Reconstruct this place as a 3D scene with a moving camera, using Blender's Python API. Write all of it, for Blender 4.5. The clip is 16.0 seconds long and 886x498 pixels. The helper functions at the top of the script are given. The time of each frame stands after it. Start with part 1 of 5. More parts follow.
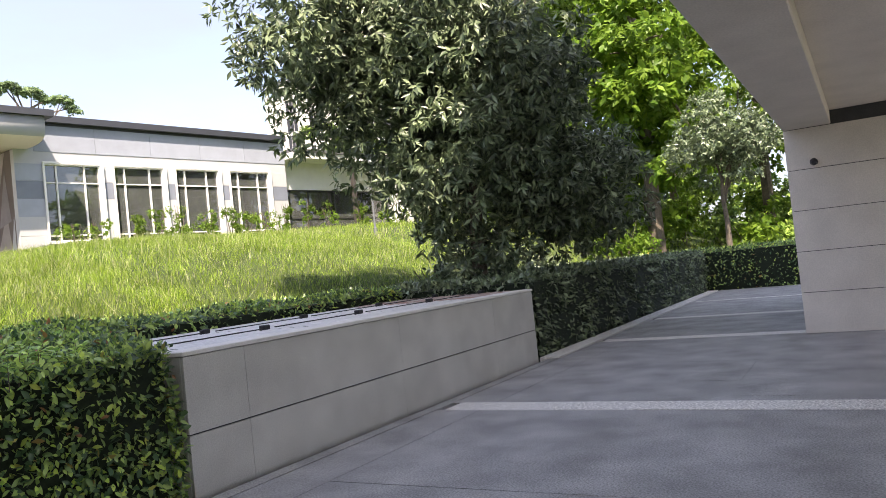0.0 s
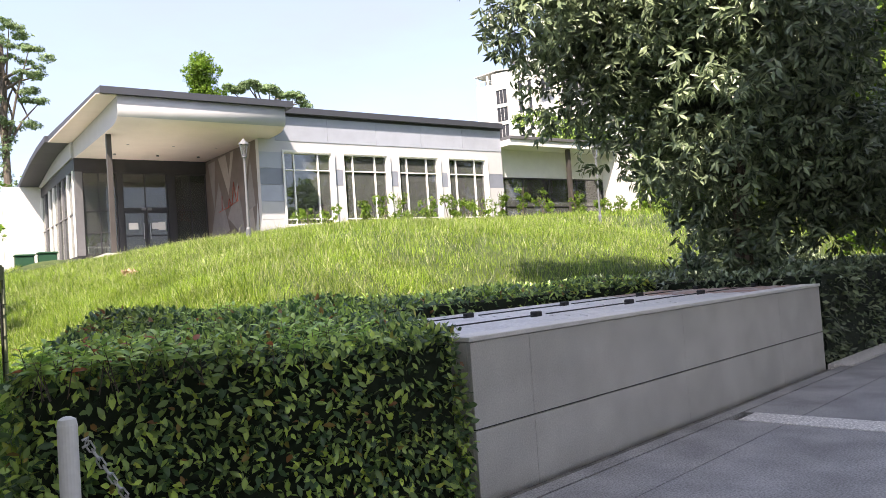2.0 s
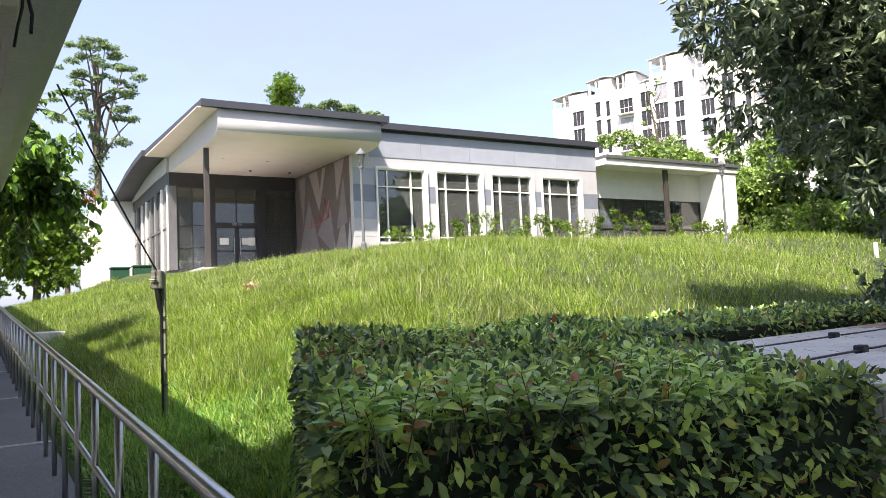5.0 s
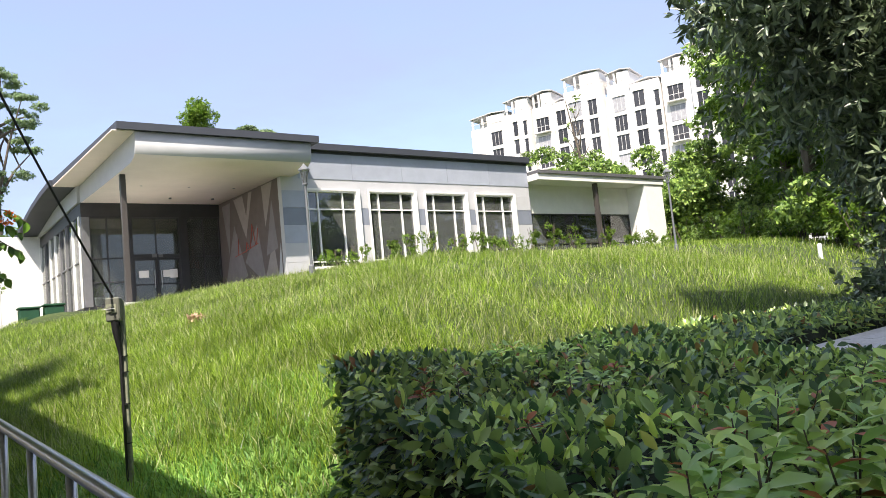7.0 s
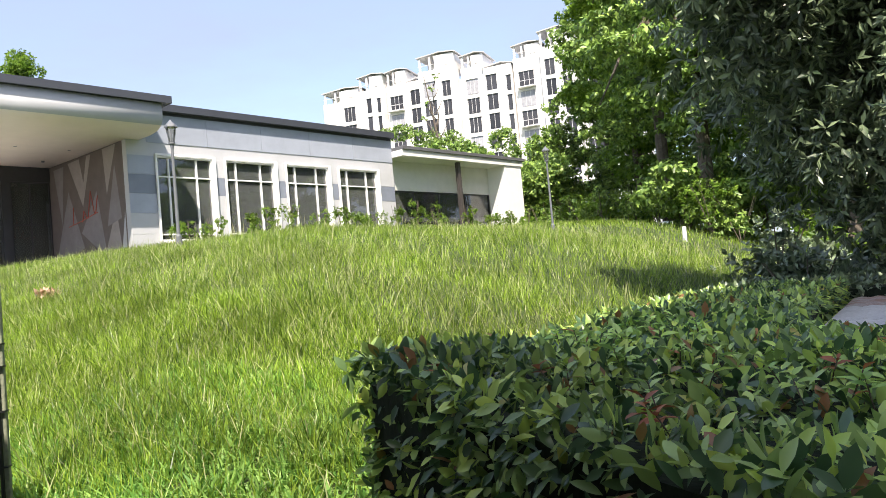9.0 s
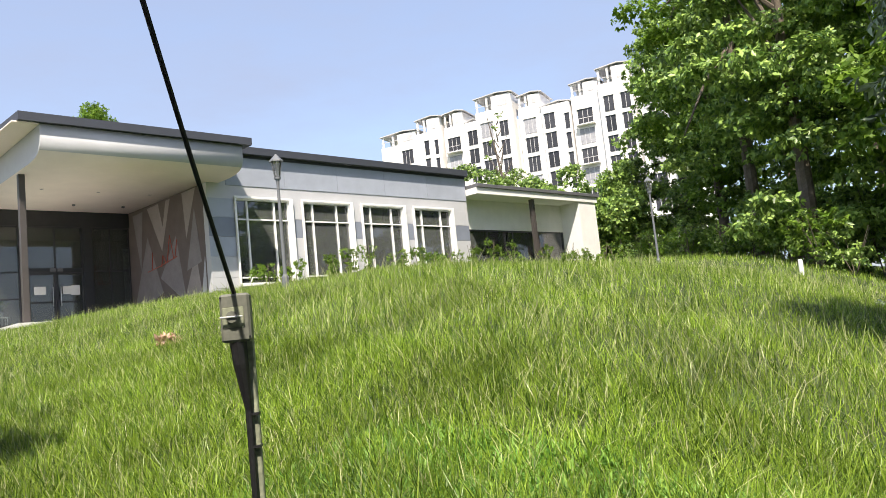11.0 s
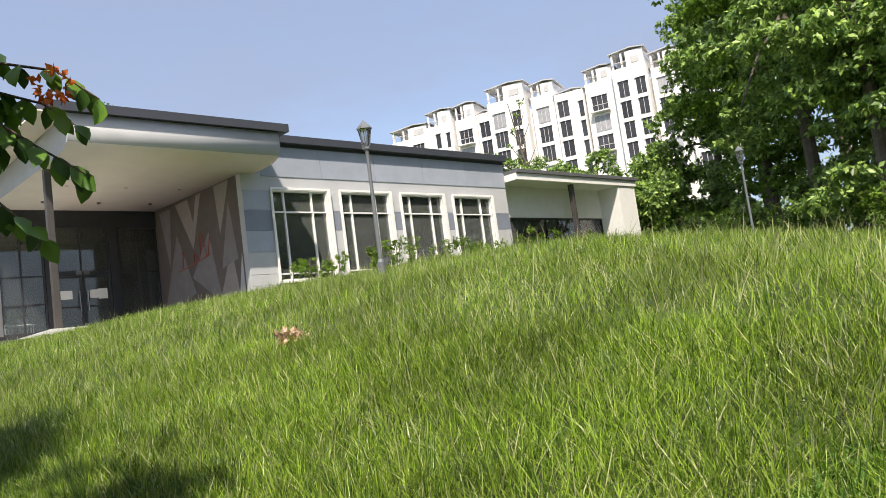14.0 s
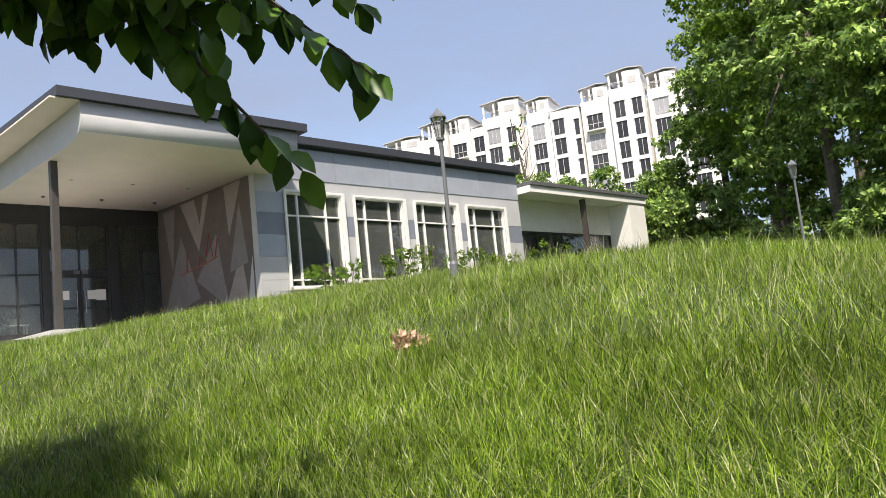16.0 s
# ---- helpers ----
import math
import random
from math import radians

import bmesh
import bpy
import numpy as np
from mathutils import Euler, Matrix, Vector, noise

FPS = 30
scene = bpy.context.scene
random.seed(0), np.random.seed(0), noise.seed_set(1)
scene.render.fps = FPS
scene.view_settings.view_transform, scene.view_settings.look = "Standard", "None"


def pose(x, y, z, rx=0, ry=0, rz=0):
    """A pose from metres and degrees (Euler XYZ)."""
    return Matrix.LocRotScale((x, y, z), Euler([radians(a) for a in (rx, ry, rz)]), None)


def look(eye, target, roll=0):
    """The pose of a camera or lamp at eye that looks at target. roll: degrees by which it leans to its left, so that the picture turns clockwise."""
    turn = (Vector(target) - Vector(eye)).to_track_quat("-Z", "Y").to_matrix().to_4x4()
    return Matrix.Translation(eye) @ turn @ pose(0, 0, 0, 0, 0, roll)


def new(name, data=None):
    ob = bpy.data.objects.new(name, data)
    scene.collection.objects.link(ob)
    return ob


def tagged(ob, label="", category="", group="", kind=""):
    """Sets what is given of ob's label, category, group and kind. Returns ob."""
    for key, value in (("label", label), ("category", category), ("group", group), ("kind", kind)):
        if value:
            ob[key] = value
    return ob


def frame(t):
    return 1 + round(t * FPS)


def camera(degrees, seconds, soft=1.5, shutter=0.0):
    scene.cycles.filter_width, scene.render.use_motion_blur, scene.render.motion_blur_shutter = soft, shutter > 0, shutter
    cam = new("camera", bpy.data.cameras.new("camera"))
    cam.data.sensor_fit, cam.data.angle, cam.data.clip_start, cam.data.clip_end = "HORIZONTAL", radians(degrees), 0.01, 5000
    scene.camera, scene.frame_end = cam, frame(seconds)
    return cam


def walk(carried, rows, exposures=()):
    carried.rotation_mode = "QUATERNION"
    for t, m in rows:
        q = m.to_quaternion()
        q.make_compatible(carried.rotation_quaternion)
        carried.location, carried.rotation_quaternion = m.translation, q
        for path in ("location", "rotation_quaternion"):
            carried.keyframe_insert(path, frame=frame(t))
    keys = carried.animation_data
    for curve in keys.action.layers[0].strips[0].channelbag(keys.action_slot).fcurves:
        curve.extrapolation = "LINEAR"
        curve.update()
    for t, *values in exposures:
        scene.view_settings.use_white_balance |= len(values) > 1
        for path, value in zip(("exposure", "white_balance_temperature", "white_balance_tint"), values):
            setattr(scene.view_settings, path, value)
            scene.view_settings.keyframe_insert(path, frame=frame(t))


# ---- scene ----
cam = camera(60.2, 16.0, 0.8)
PATH = [
    (0, (-1.032, 1.215, 1.418), (0.508, 2.49, 1.477), -5.9),
    (0.5, (-0.938, 1.5, 1.425), (0.322, 3.051, 1.512), -5.8),
    (1, (-0.874, 1.722, 1.426), (0.362, 3.292, 1.51), -5.9),
    (1.5, (-0.944, 2.001, 1.435), (0.268, 3.589, 1.518), -4.7),
    (2, (-0.991, 2.257, 1.418), (0.161, 3.889, 1.497), -4.0),
    (2.5, (-1.004, 2.572, 1.423), (-0.041, 4.323, 1.511), -3.7),
    (3, (-1.173, 2.936, 1.41), (-0.304, 4.735, 1.498), -3.5),
    (3.5, (-1.282, 3.261, 1.402), (-0.407, 5.057, 1.496), -2.9),
    (4, (-1.291, 3.61, 1.42), (-0.363, 5.379, 1.516), -2.4),
    (4.5, (-1.418, 3.931, 1.453), (-0.452, 5.678, 1.574), -2.2),
    (7, (-1.532, 5.717, 1.482), (-0.345, 7.315, 1.677), -5.6),
    (7.5, (-1.583, 6.129, 1.491), (-0.338, 7.683, 1.675), -5.2),
    (8, (-1.501, 6.535, 1.504), (-0.046, 7.899, 1.655), -4.6),
    (8.5, (-1.464, 6.872, 1.526), (0.008, 8.222, 1.636), -5.6),
    (9, (-1.491, 7.221, 1.552), (-0.007, 8.557, 1.655), -5.2),
    (9.5, (-1.516, 7.603, 1.585), (-0.057, 8.963, 1.729), -5.0),
    (12, (-1.558, 9.925, 1.703), (-0.203, 11.379, 1.925), -7.2),
    (12.5, (-1.588, 10.323, 1.706), (-0.244, 11.789, 1.917), -8.1),
    (13, (-1.556, 10.801, 1.742), (-0.223, 12.276, 1.959), -8.1),
    (13.5, (-1.515, 11.305, 1.777), (-0.139, 12.739, 2.002), -8.1),
    (14, (-1.485, 11.8, 1.808), (-0.103, 13.229, 2.024), -7.7),
    (14.5, (-1.532, 12.29, 1.848), (-0.133, 13.702, 2.066), -6.8),
    (15, (-1.579, 12.743, 1.856), (-0.164, 14.139, 2.077), -6.0),
    (15.5, (-1.657, 13.197, 1.878), (-0.243, 14.593, 2.105), -6.3),
    (16, (-1.725, 13.644, 1.906), (-0.308, 15.034, 2.156), -6.0),
]
walk(cam, [(t, look(eye, target, roll)) for t, eye, target, roll in PATH], [(0.0, 1.68, 7300, 19), (3.0, 1.62, 6950, 20), (4.5, 1.54, 6850, 19), (7.0, 1.28, 6750, 14), (9.0, 1.36, 6750, 14), (12.5, 0.90, 6850, 12), (16.0, 0.82, 6850, 13)])

# ---- world, sun, exposure ----
SUN_TO = Vector((-0.42, -0.40, 0.80)).normalized()
world = bpy.data.worlds.new("sky")
scene.world = world
world.use_nodes = True
wn, wl = world.node_tree.nodes, world.node_tree.links
sky = wn.new("ShaderNodeTexSky")
sky.sky_type = "NISHITA"
sky.sun_disc = False
sky.sun_elevation = math.asin(SUN_TO.z)
sky.sun_rotation = math.atan2(SUN_TO.x, SUN_TO.y)
sky.air_density, sky.dust_density, sky.ozone_density = 1.0, 2.0, 2.5
wn["Background"].inputs["Strength"].default_value = 0.15
veil = wn.new("ShaderNodeMix")
veil.data_type = "RGBA"
veil.inputs[7].default_value = (1.53, 1.80, 2.50, 1)
cloud = wn.new("ShaderNodeTexNoise")
cloud.inputs["Scale"].default_value, cloud.inputs["Detail"].default_value, cloud.inputs["Roughness"].default_value = 2.6, 6, 0.6
spread = wn.new("ShaderNodeMapping")
spread.inputs["Scale"].default_value = (1.0, 1.0, 3.2)
where = wn.new("ShaderNodeTexCoord")
amount = wn.new("ShaderNodeMapRange")
amount.inputs[1].default_value, amount.inputs[2].default_value = 0.35, 0.75
amount.inputs[3].default_value, amount.inputs[4].default_value = 0.45, 0.85
wl.new(where.outputs["Generated"], spread.inputs["Vector"])
wl.new(spread.outputs[0], cloud.inputs["Vector"])
wl.new(cloud.outputs["Fac"], amount.inputs[0])
wl.new(amount.outputs[0], veil.inputs[0])
wl.new(sky.outputs[0], veil.inputs[6])
wl.new(veil.outputs[2], wn["Background"].inputs[0])
sun = new("sun", bpy.data.lights.new("sun", "SUN"))
sun.data.energy, sun.data.angle, sun.data.color = 3.7, radians(0.6), (1.0, 0.94, 0.84)
sun.rotation_mode = "QUATERNION"
sun.rotation_quaternion = SUN_TO.to_track_quat("Z", "Y")

# ---- materials ----


def material(name, base, rough=0.7, scale=6.0, amount=0.25, fine=60.0, bump=0.15, metal=0.0, spec=0.5, second=None, island=0.0, obj=0.0):
    """Procedural surface: a base colour varied at two scales, with fine relief."""
    m = bpy.data.materials.new(name)
    m.use_nodes = True
    n, l = m.node_tree.nodes, m.node_tree.links
    p = n["Principled BSDF"]
    co = n.new("ShaderNodeTexCoord")
    big = n.new("ShaderNodeTexNoise")
    big.inputs["Scale"].default_value, big.inputs["Detail"].default_value = scale, 5
    small = n.new("ShaderNodeTexNoise")
    small.inputs["Scale"].default_value, small.inputs["Detail"].default_value = fine, 3
    for t in (big, small):
        l.new(co.outputs["Object"], t.inputs["Vector"])
    mix = n.new("ShaderNodeMix")
    mix.data_type = "RGBA"
    low = second or tuple(c * (1 - amount) for c in base)
    mix.inputs[6].default_value, mix.inputs[7].default_value = (*low, 1), (*base, 1)
    ramp = n.new("ShaderNodeMapRange")
    ramp.inputs[1].default_value, ramp.inputs[2].default_value = 0.32, 0.68
    l.new(big.outputs["Fac"], ramp.inputs[0])
    l.new(ramp.outputs[0], mix.inputs[0])
    hs = n.new("ShaderNodeHueSaturation")
    val = n.new("ShaderNodeMapRange")
    val.inputs[1].default_value, val.inputs[2].default_value = 0.33, 0.67
    val.inputs[3].default_value, val.inputs[4].default_value = 1 - amount * 0.6, 1 + amount * 0.6
    l.new(small.outputs["Fac"], val.inputs[0])
    out = val.outputs[0]
    if island or obj:
        if island:
            src = n.new("ShaderNodeNewGeometry").outputs["Random Per Island"]
        else:
            src = n.new("ShaderNodeObjectInfo").outputs["Random"]
        k = island or obj
        rnd = n.new("ShaderNodeMapRange")
        rnd.inputs[3].default_value, rnd.inputs[4].default_value = 1 - k, 1 + k
        l.new(src, rnd.inputs[0])
        mul = n.new("ShaderNodeMath")
        mul.operation = "MULTIPLY"
        l.new(out, mul.inputs[0])
        l.new(rnd.outputs[0], mul.inputs[1])
        out = mul.outputs[0]
    l.new(out, hs.inputs["Value"])
    l.new(mix.outputs[2], hs.inputs["Color"])
    l.new(hs.outputs[0], p.inputs["Base Color"])
    p.inputs["Roughness"].default_value, p.inputs["Metallic"].default_value = rough, metal
    p.inputs["Specular IOR Level"].default_value = spec
    if bump:
        b = n.new("ShaderNodeBump")
        b.inputs["Strength"].default_value, b.inputs["Distance"].default_value = bump, 0.01
        l.new(small.outputs["Fac"], b.inputs["Height"])
        l.new(b.outputs[0], p.inputs["Normal"])
    return m


def leaf_material(name, dark, light, odd=None, odd_share=0.0, rough=0.35, through_light=0.35, spec=0.5, young=None):
    """Leaf: colour varies leaf by leaf, some light passes through."""
    m = bpy.data.materials.new(name)
    m.use_nodes = True
    n, l = m.node_tree.nodes, m.node_tree.links
    p = n["Principled BSDF"]
    rnd = n.new("ShaderNodeNewGeometry").outputs["Random Per Island"]
    cr = n.new("ShaderNodeValToRGB")
    cr.color_ramp.elements[0].color, cr.color_ramp.elements[1].color = (*dark, 1), (*light, 1)
    top = 1.0 - odd_share
    cr.color_ramp.elements[1].position = max(0.5, top - 0.02)
    if young:
        cr.color_ramp.elements[0].position = 0.24
        cr.color_ramp.elements[1].position = 0.78
        e = cr.color_ramp.elements.new(top - 0.03)
        e.color = (*young, 1)
    if odd:
        e = cr.color_ramp.elements.new(top)
        e.color = (*odd, 1)
    co = n.new("ShaderNodeTexCoord")
    big = n.new("ShaderNodeTexNoise")
    big.inputs["Scale"].default_value, big.inputs["Detail"].default_value = 0.9, 3
    l.new(co.outputs["Object"], big.inputs["Vector"])
    val = n.new("ShaderNodeMapRange")
    val.inputs[1].default_value, val.inputs[2].default_value = 0.3, 0.7
    val.inputs[3].default_value, val.inputs[4].default_value = 0.7, 1.35
    l.new(big.outputs["Fac"], val.inputs[0])
    hs = n.new("ShaderNodeHueSaturation")
    l.new(rnd, cr.inputs[0])
    l.new(cr.outputs[0], hs.inputs["Color"])
    l.new(val.outputs[0], hs.inputs["Value"])
    l.new(hs.outputs[0], p.inputs["Base Color"])
    p.inputs["Roughness"].default_value = rough
    p.inputs["Specular IOR Level"].default_value = spec
    tr = n.new("ShaderNodeBsdfTranslucent")
    l.new(hs.outputs[0], tr.inputs["Color"])
    mx = n.new("ShaderNodeMixShader")
    mx.inputs[0].default_value = through_light
    l.new(p.outputs[0], mx.inputs[1])
    l.new(tr.outputs[0], mx.inputs[2])
    l.new(mx.outputs[0], n["Material Output"].inputs["Surface"])
    return m


def glass_material(name, tint, rough=0.0, ior=1.6, grey_share=0.05):
    """Clear glass that mirrors by Fresnel, plus a diffuse grey imitating reflected sky."""
    m = bpy.data.materials.new(name)
    m.use_nodes = True
    n, l = m.node_tree.nodes, m.node_tree.links
    n.remove(n["Principled BSDF"])
    clear = n.new("ShaderNodeBsdfTransparent")
    clear.inputs["Color"].default_value = (*tint, 1)
    gloss = n.new("ShaderNodeBsdfGlossy")
    gloss.inputs["Roughness"].default_value = rough
    sky_grey = n.new("ShaderNodeBsdfDiffuse")
    sky_grey.inputs["Color"].default_value = (0.42, 0.44, 0.43, 1)
    fr = n.new("ShaderNodeFresnel")
    fr.inputs["IOR"].default_value = ior
    mx, top = n.new("ShaderNodeMixShader"), n.new("ShaderNodeMixShader")
    l.new(fr.outputs[0], mx.inputs[0])
    l.new(clear.outputs[0], mx.inputs[1])
    l.new(gloss.outputs[0], mx.inputs[2])
    top.inputs[0].default_value = grey_share
    l.new(mx.outputs[0], top.inputs[1])
    l.new(sky_grey.outputs[0], top.inputs[2])
    l.new(top.outputs[0], n["Material Output"].inputs["Surface"])
    return m


M_SOIL = material("soil_and_thatch", (0.06, 0.09, 0.02), 0.95, 1.2, 0.4, 30, 0.5, second=(0.033, 0.048, 0.013))
M_GRASS = leaf_material("grass_blade", (0.022, 0.08, 0.005), (0.38, 0.53, 0.065), (0.60, 0.60, 0.32), 0.06, 0.38, 0.4, 0.5)
M_STALK = leaf_material("pale_grass_stalk", (0.30, 0.36, 0.12), (0.50, 0.50, 0.26), None, 0, 0.5, 0.35, 0.3)
M_LAWN = leaf_material("low_creeper", (0.12, 0.29, 0.06), (0.36, 0.57, 0.14), None, 0, 0.45, 0.35, 0.3)
M_HEDGE = leaf_material("hedge_leaf", (0.07, 0.145, 0.06), (0.47, 0.65, 0.18), (0.32, 0.15, 0.06), 0.010, 0.33, 0.25, 0.6, (0.68, 0.84, 0.16))
M_SHOOT = leaf_material("young_hedge_leaf", (0.26, 0.46, 0.12), (0.62, 0.82, 0.20), (0.52, 0.16, 0.07), 0.04, 0.33, 0.3, 0.5)
M_RUSSET = leaf_material("russet_leaf", (0.30, 0.09, 0.04), (0.52, 0.20, 0.09), None, 0, 0.5, 0.2, 0.3)
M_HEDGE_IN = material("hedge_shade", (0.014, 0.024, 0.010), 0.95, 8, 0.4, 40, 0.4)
M_DARKTREE = leaf_material("dark_tree_leaf", (0.04, 0.068, 0.034), (0.26, 0.33, 0.18), None, 0, 0.34, 0.12, 0.65)
M_BRIGHT = leaf_material("bright_tree_leaf", (0.075, 0.16, 0.018), (0.23, 0.36, 0.045), None, 0, 0.45, 0.45, 0.3)
M_MIDTREE = leaf_material("wood_leaf", (0.06, 0.135, 0.032), (0.36, 0.51, 0.11), None, 0, 0.42, 0.22, 0.4)
M_TULIP = leaf_material("tulip_tree_leaf", (0.018, 0.055, 0.010), (0.16, 0.31, 0.035), None, 0, 0.4, 0.10, 0.35)
# Paler, greyer greens put the haze of distance into the leaf colour.
M_FAR = leaf_material("hazed_far_leaf", (0.13, 0.21, 0.10), (0.32, 0.42, 0.21), None, 0, 0.6, 0.3, 0.2)
M_FLOWER = leaf_material("orange_flower", (0.55, 0.10, 0.02), (0.75, 0.22, 0.04), None, 0, 0.5, 0.4, 0.3)
M_BARK = material("bark", (0.16, 0.13, 0.10), 0.9, 4, 0.4, 25, 0.6)
M_STONE = material("granite_cladding", (0.56, 0.545, 0.51), 0.6, 2.2, 0.2, 90, 0.3)
M_CAP = material("granite_cap", (0.74, 0.72, 0.68), 0.6, 5, 0.14, 160, 0.15)
M_JOINT = material("dark_joint", (0.06, 0.06, 0.06), 0.9)
M_PAVE = material("terrace_concrete", (0.40, 0.395, 0.385), 0.6, 1.9, 0.6, 70, 0.9, second=(0.24, 0.235, 0.23))
M_STAIN = material("stained_gutter", (0.22, 0.21, 0.19), 0.8, 4, 0.5, 60, 0.4, second=(0.10, 0.095, 0.085))
M_BAND = material("pebble_band", (0.85, 0.83, 0.78), 0.8, 40, 0.5, 60, 0.9, second=(0.5, 0.48, 0.45))
M_WALKFLOOR = material("walkway_concrete", (0.21, 0.213, 0.22), 0.75, 0.8, 0.3, 50, 0.25)
M_CONC = material("painted_concrete", (0.64, 0.59, 0.53), 0.8, 2, 0.12, 60, 0.12)
M_ROOFSOFFIT = material("walkway_soffit_paint", (0.70, 0.71, 0.64), 0.7, 2, 0.12, 40, 0.1)
M_BEAM = material("walkway_beam_paint", (0.78, 0.72, 0.58), 0.7, 2, 0.12, 40, 0.1)
M_STEEL = material("brushed_stainless", (0.55, 0.55, 0.54), 0.28, 4, 0.12, 90, 0.05, metal=1.0)
M_WHITE = material("white_paint", (0.86, 0.85, 0.82), 0.6, 2, 0.06, 40, 0.06)
M_WALL = material("grey_render", (0.50, 0.505, 0.515), 0.7, 1.5, 0.07, 40, 0.06)
M_BLUE = material("blue_grey_panel", (0.36, 0.39, 0.45), 0.6, 2, 0.10, 40, 0.06, obj=0.07)
M_BLUE_D = material("slate_panel", (0.22, 0.245, 0.295), 0.6, 2, 0.10, 40, 0.06)
M_FASCIA = material("dark_roof_fascia", (0.048, 0.053, 0.066), 0.6, 2, 0.10, 40, 0.05)
M_DARKMETAL = material("dark_metal", (0.05, 0.05, 0.055), 0.45, 3, 0.15, 60, 0.05, metal=0.3)
M_GREYMETAL = material("grey_metal", (0.20, 0.20, 0.21), 0.45, 3, 0.15, 60, 0.05, metal=0.4)
M_SOFFIT = material("cream_soffit", (0.90, 0.785, 0.72), 0.7, 1, 0.06, 40, 0.04)
M_MURAL = material("mural_brown", (0.15, 0.12, 0.11), 0.7, 2, 0.15, 40, 0.1)
M_MURAL_A = material("mural_taupe", (0.34, 0.30, 0.28), 0.7, 2, 0.15, 40, 0.1)
M_MURAL_B = material("mural_grey", (0.24, 0.22, 0.22), 0.7, 2, 0.15, 40, 0.1)
M_RED = material("mural_red_line", (0.42, 0.10, 0.07), 0.6)
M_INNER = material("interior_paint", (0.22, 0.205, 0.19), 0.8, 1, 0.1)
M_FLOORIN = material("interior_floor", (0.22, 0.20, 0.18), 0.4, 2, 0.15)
M_GLASS = glass_material("entrance_glass", (0.6, 0.66, 0.64), 0.0, 1.8, 0.06)
M_WINGLASS = glass_material("window_glass", (0.5, 0.54, 0.53), 0.0, 2.2, 0.10)
M_APT = material("apartment_white", (0.82, 0.80, 0.77), 0.7, 0.3, 0.05, 3, 0.05)
M_APTDARK = material("apartment_glass", (0.045, 0.045, 0.05), 0.3, 0.5, 0.3, 3, 0.0, obj=0.35)
M_APTPALE = material("curtained_glass", (0.42, 0.42, 0.44), 0.2, 0.5, 0.2, 3, 0.0, obj=0.2)
M_APTROOF = material("apartment_roof_edge", (0.55, 0.54, 0.54), 0.7, 0.5, 0.1, 3, 0.05)
M_PVC = material("weathered_white_pvc", (0.15, 0.155, 0.125), 0.55, 6, 0.15, 50, 0.1)
M_POST = material("green_grey_post", (0.27, 0.29, 0.20), 0.7, 9, 0.3, 50, 0.2)
M_BLACK = material("black_rubber", (0.012, 0.012, 0.013), 0.5)
M_RUST = material("rusty_sheet", (0.32, 0.17, 0.12), 0.85, 3, 0.4, 40, 0.3, second=(0.45, 0.42, 0.40))
M_TIN = material("galvanised_cover", (0.70, 0.69, 0.68), 0.5, 2, 0.2, 40, 0.1)
M_CLAY = material("dry_leaf_heap", (0.74, 0.50, 0.37), 0.9, 8, 0.35, 40, 0.4)
M_BIN = material("green_bin_plastic", (0.02, 0.08, 0.04), 0.45, 3, 0.15)
M_PAPER = material("white_paper", (0.82, 0.81, 0.78), 0.8, 4, 0.04)
M_LAMPGLASS = glass_material("lantern_glass", (0.8, 0.8, 0.78), 0.1, 1.6, 0.15)
M_COLUMN = material("brown_steel", (0.075, 0.065, 0.06), 0.5, 3, 0.15, 60, 0.05)
M_LAMPPOST = material("grey_lamp_paint", (0.16, 0.17, 0.18), 0.5, 5, 0.15, 50, 0.08)

# ---- builders ----


def mesh_ob(name, bm, mats, parent=None, label="", smooth=False):
    me = bpy.data.meshes.new(name)
    bm.normal_update()
    bm.to_mesh(me)
    bm.free()
    for m in mats if isinstance(mats, (list, tuple)) else [mats]:
        me.materials.append(m)
    if smooth:
        me.shade_smooth()
    ob = new(name, me)
    if parent:
        ob.parent = parent
    if label:
        ob["label"] = label
    return ob


def part(name, bm, mat, parent, label="", smooth=False):
    return mesh_ob(name, bm, mat, parent, label, smooth)


def thing(name, label, category, loc=(0, 0, 0), rz=0.0, group="", kind=""):
    e = new(name)
    e.empty_display_size = 0.2
    e.location = loc
    e.rotation_euler = (0, 0, radians(rz))
    return tagged(e, label, category, group, kind)


def box(bm, a, b, bevel=0.0, mat=0):
    r = bmesh.ops.create_cube(bm, size=1)
    for v in r["verts"]:
        v.co = Vector([a[i] + (v.co[i] + 0.5) * (b[i] - a[i]) for i in range(3)])
    fs = {f for v in r["verts"] for f in v.link_faces}
    for f in fs:
        f.material_index = mat
    if bevel:
        es = list({e for v in r["verts"] for e in v.link_edges})
        bmesh.ops.bevel(bm, geom=es, offset=bevel, segments=1, affect="EDGES")
    return bm


def boxm(a, b, bevel=0.0):
    return box(bmesh.new(), a, b, bevel)


def prism(pts, z0, z1, bm=None):
    """An upright prism over the plan polygon pts (counter-clockwise)."""
    bm = bm or bmesh.new()
    lo = [bm.verts.new((x, y, z0 if not callable(z0) else z0(x, y))) for x, y in pts]
    hi = [bm.verts.new((x, y, z1 if not callable(z1) else z1(x, y))) for x, y in pts]
    n = len(pts)
    bm.faces.new(lo[::-1])
    bm.faces.new(hi)
    for i in range(n):
        bm.faces.new((lo[i], lo[(i + 1) % n], hi[(i + 1) % n], hi[i]))
    return bm


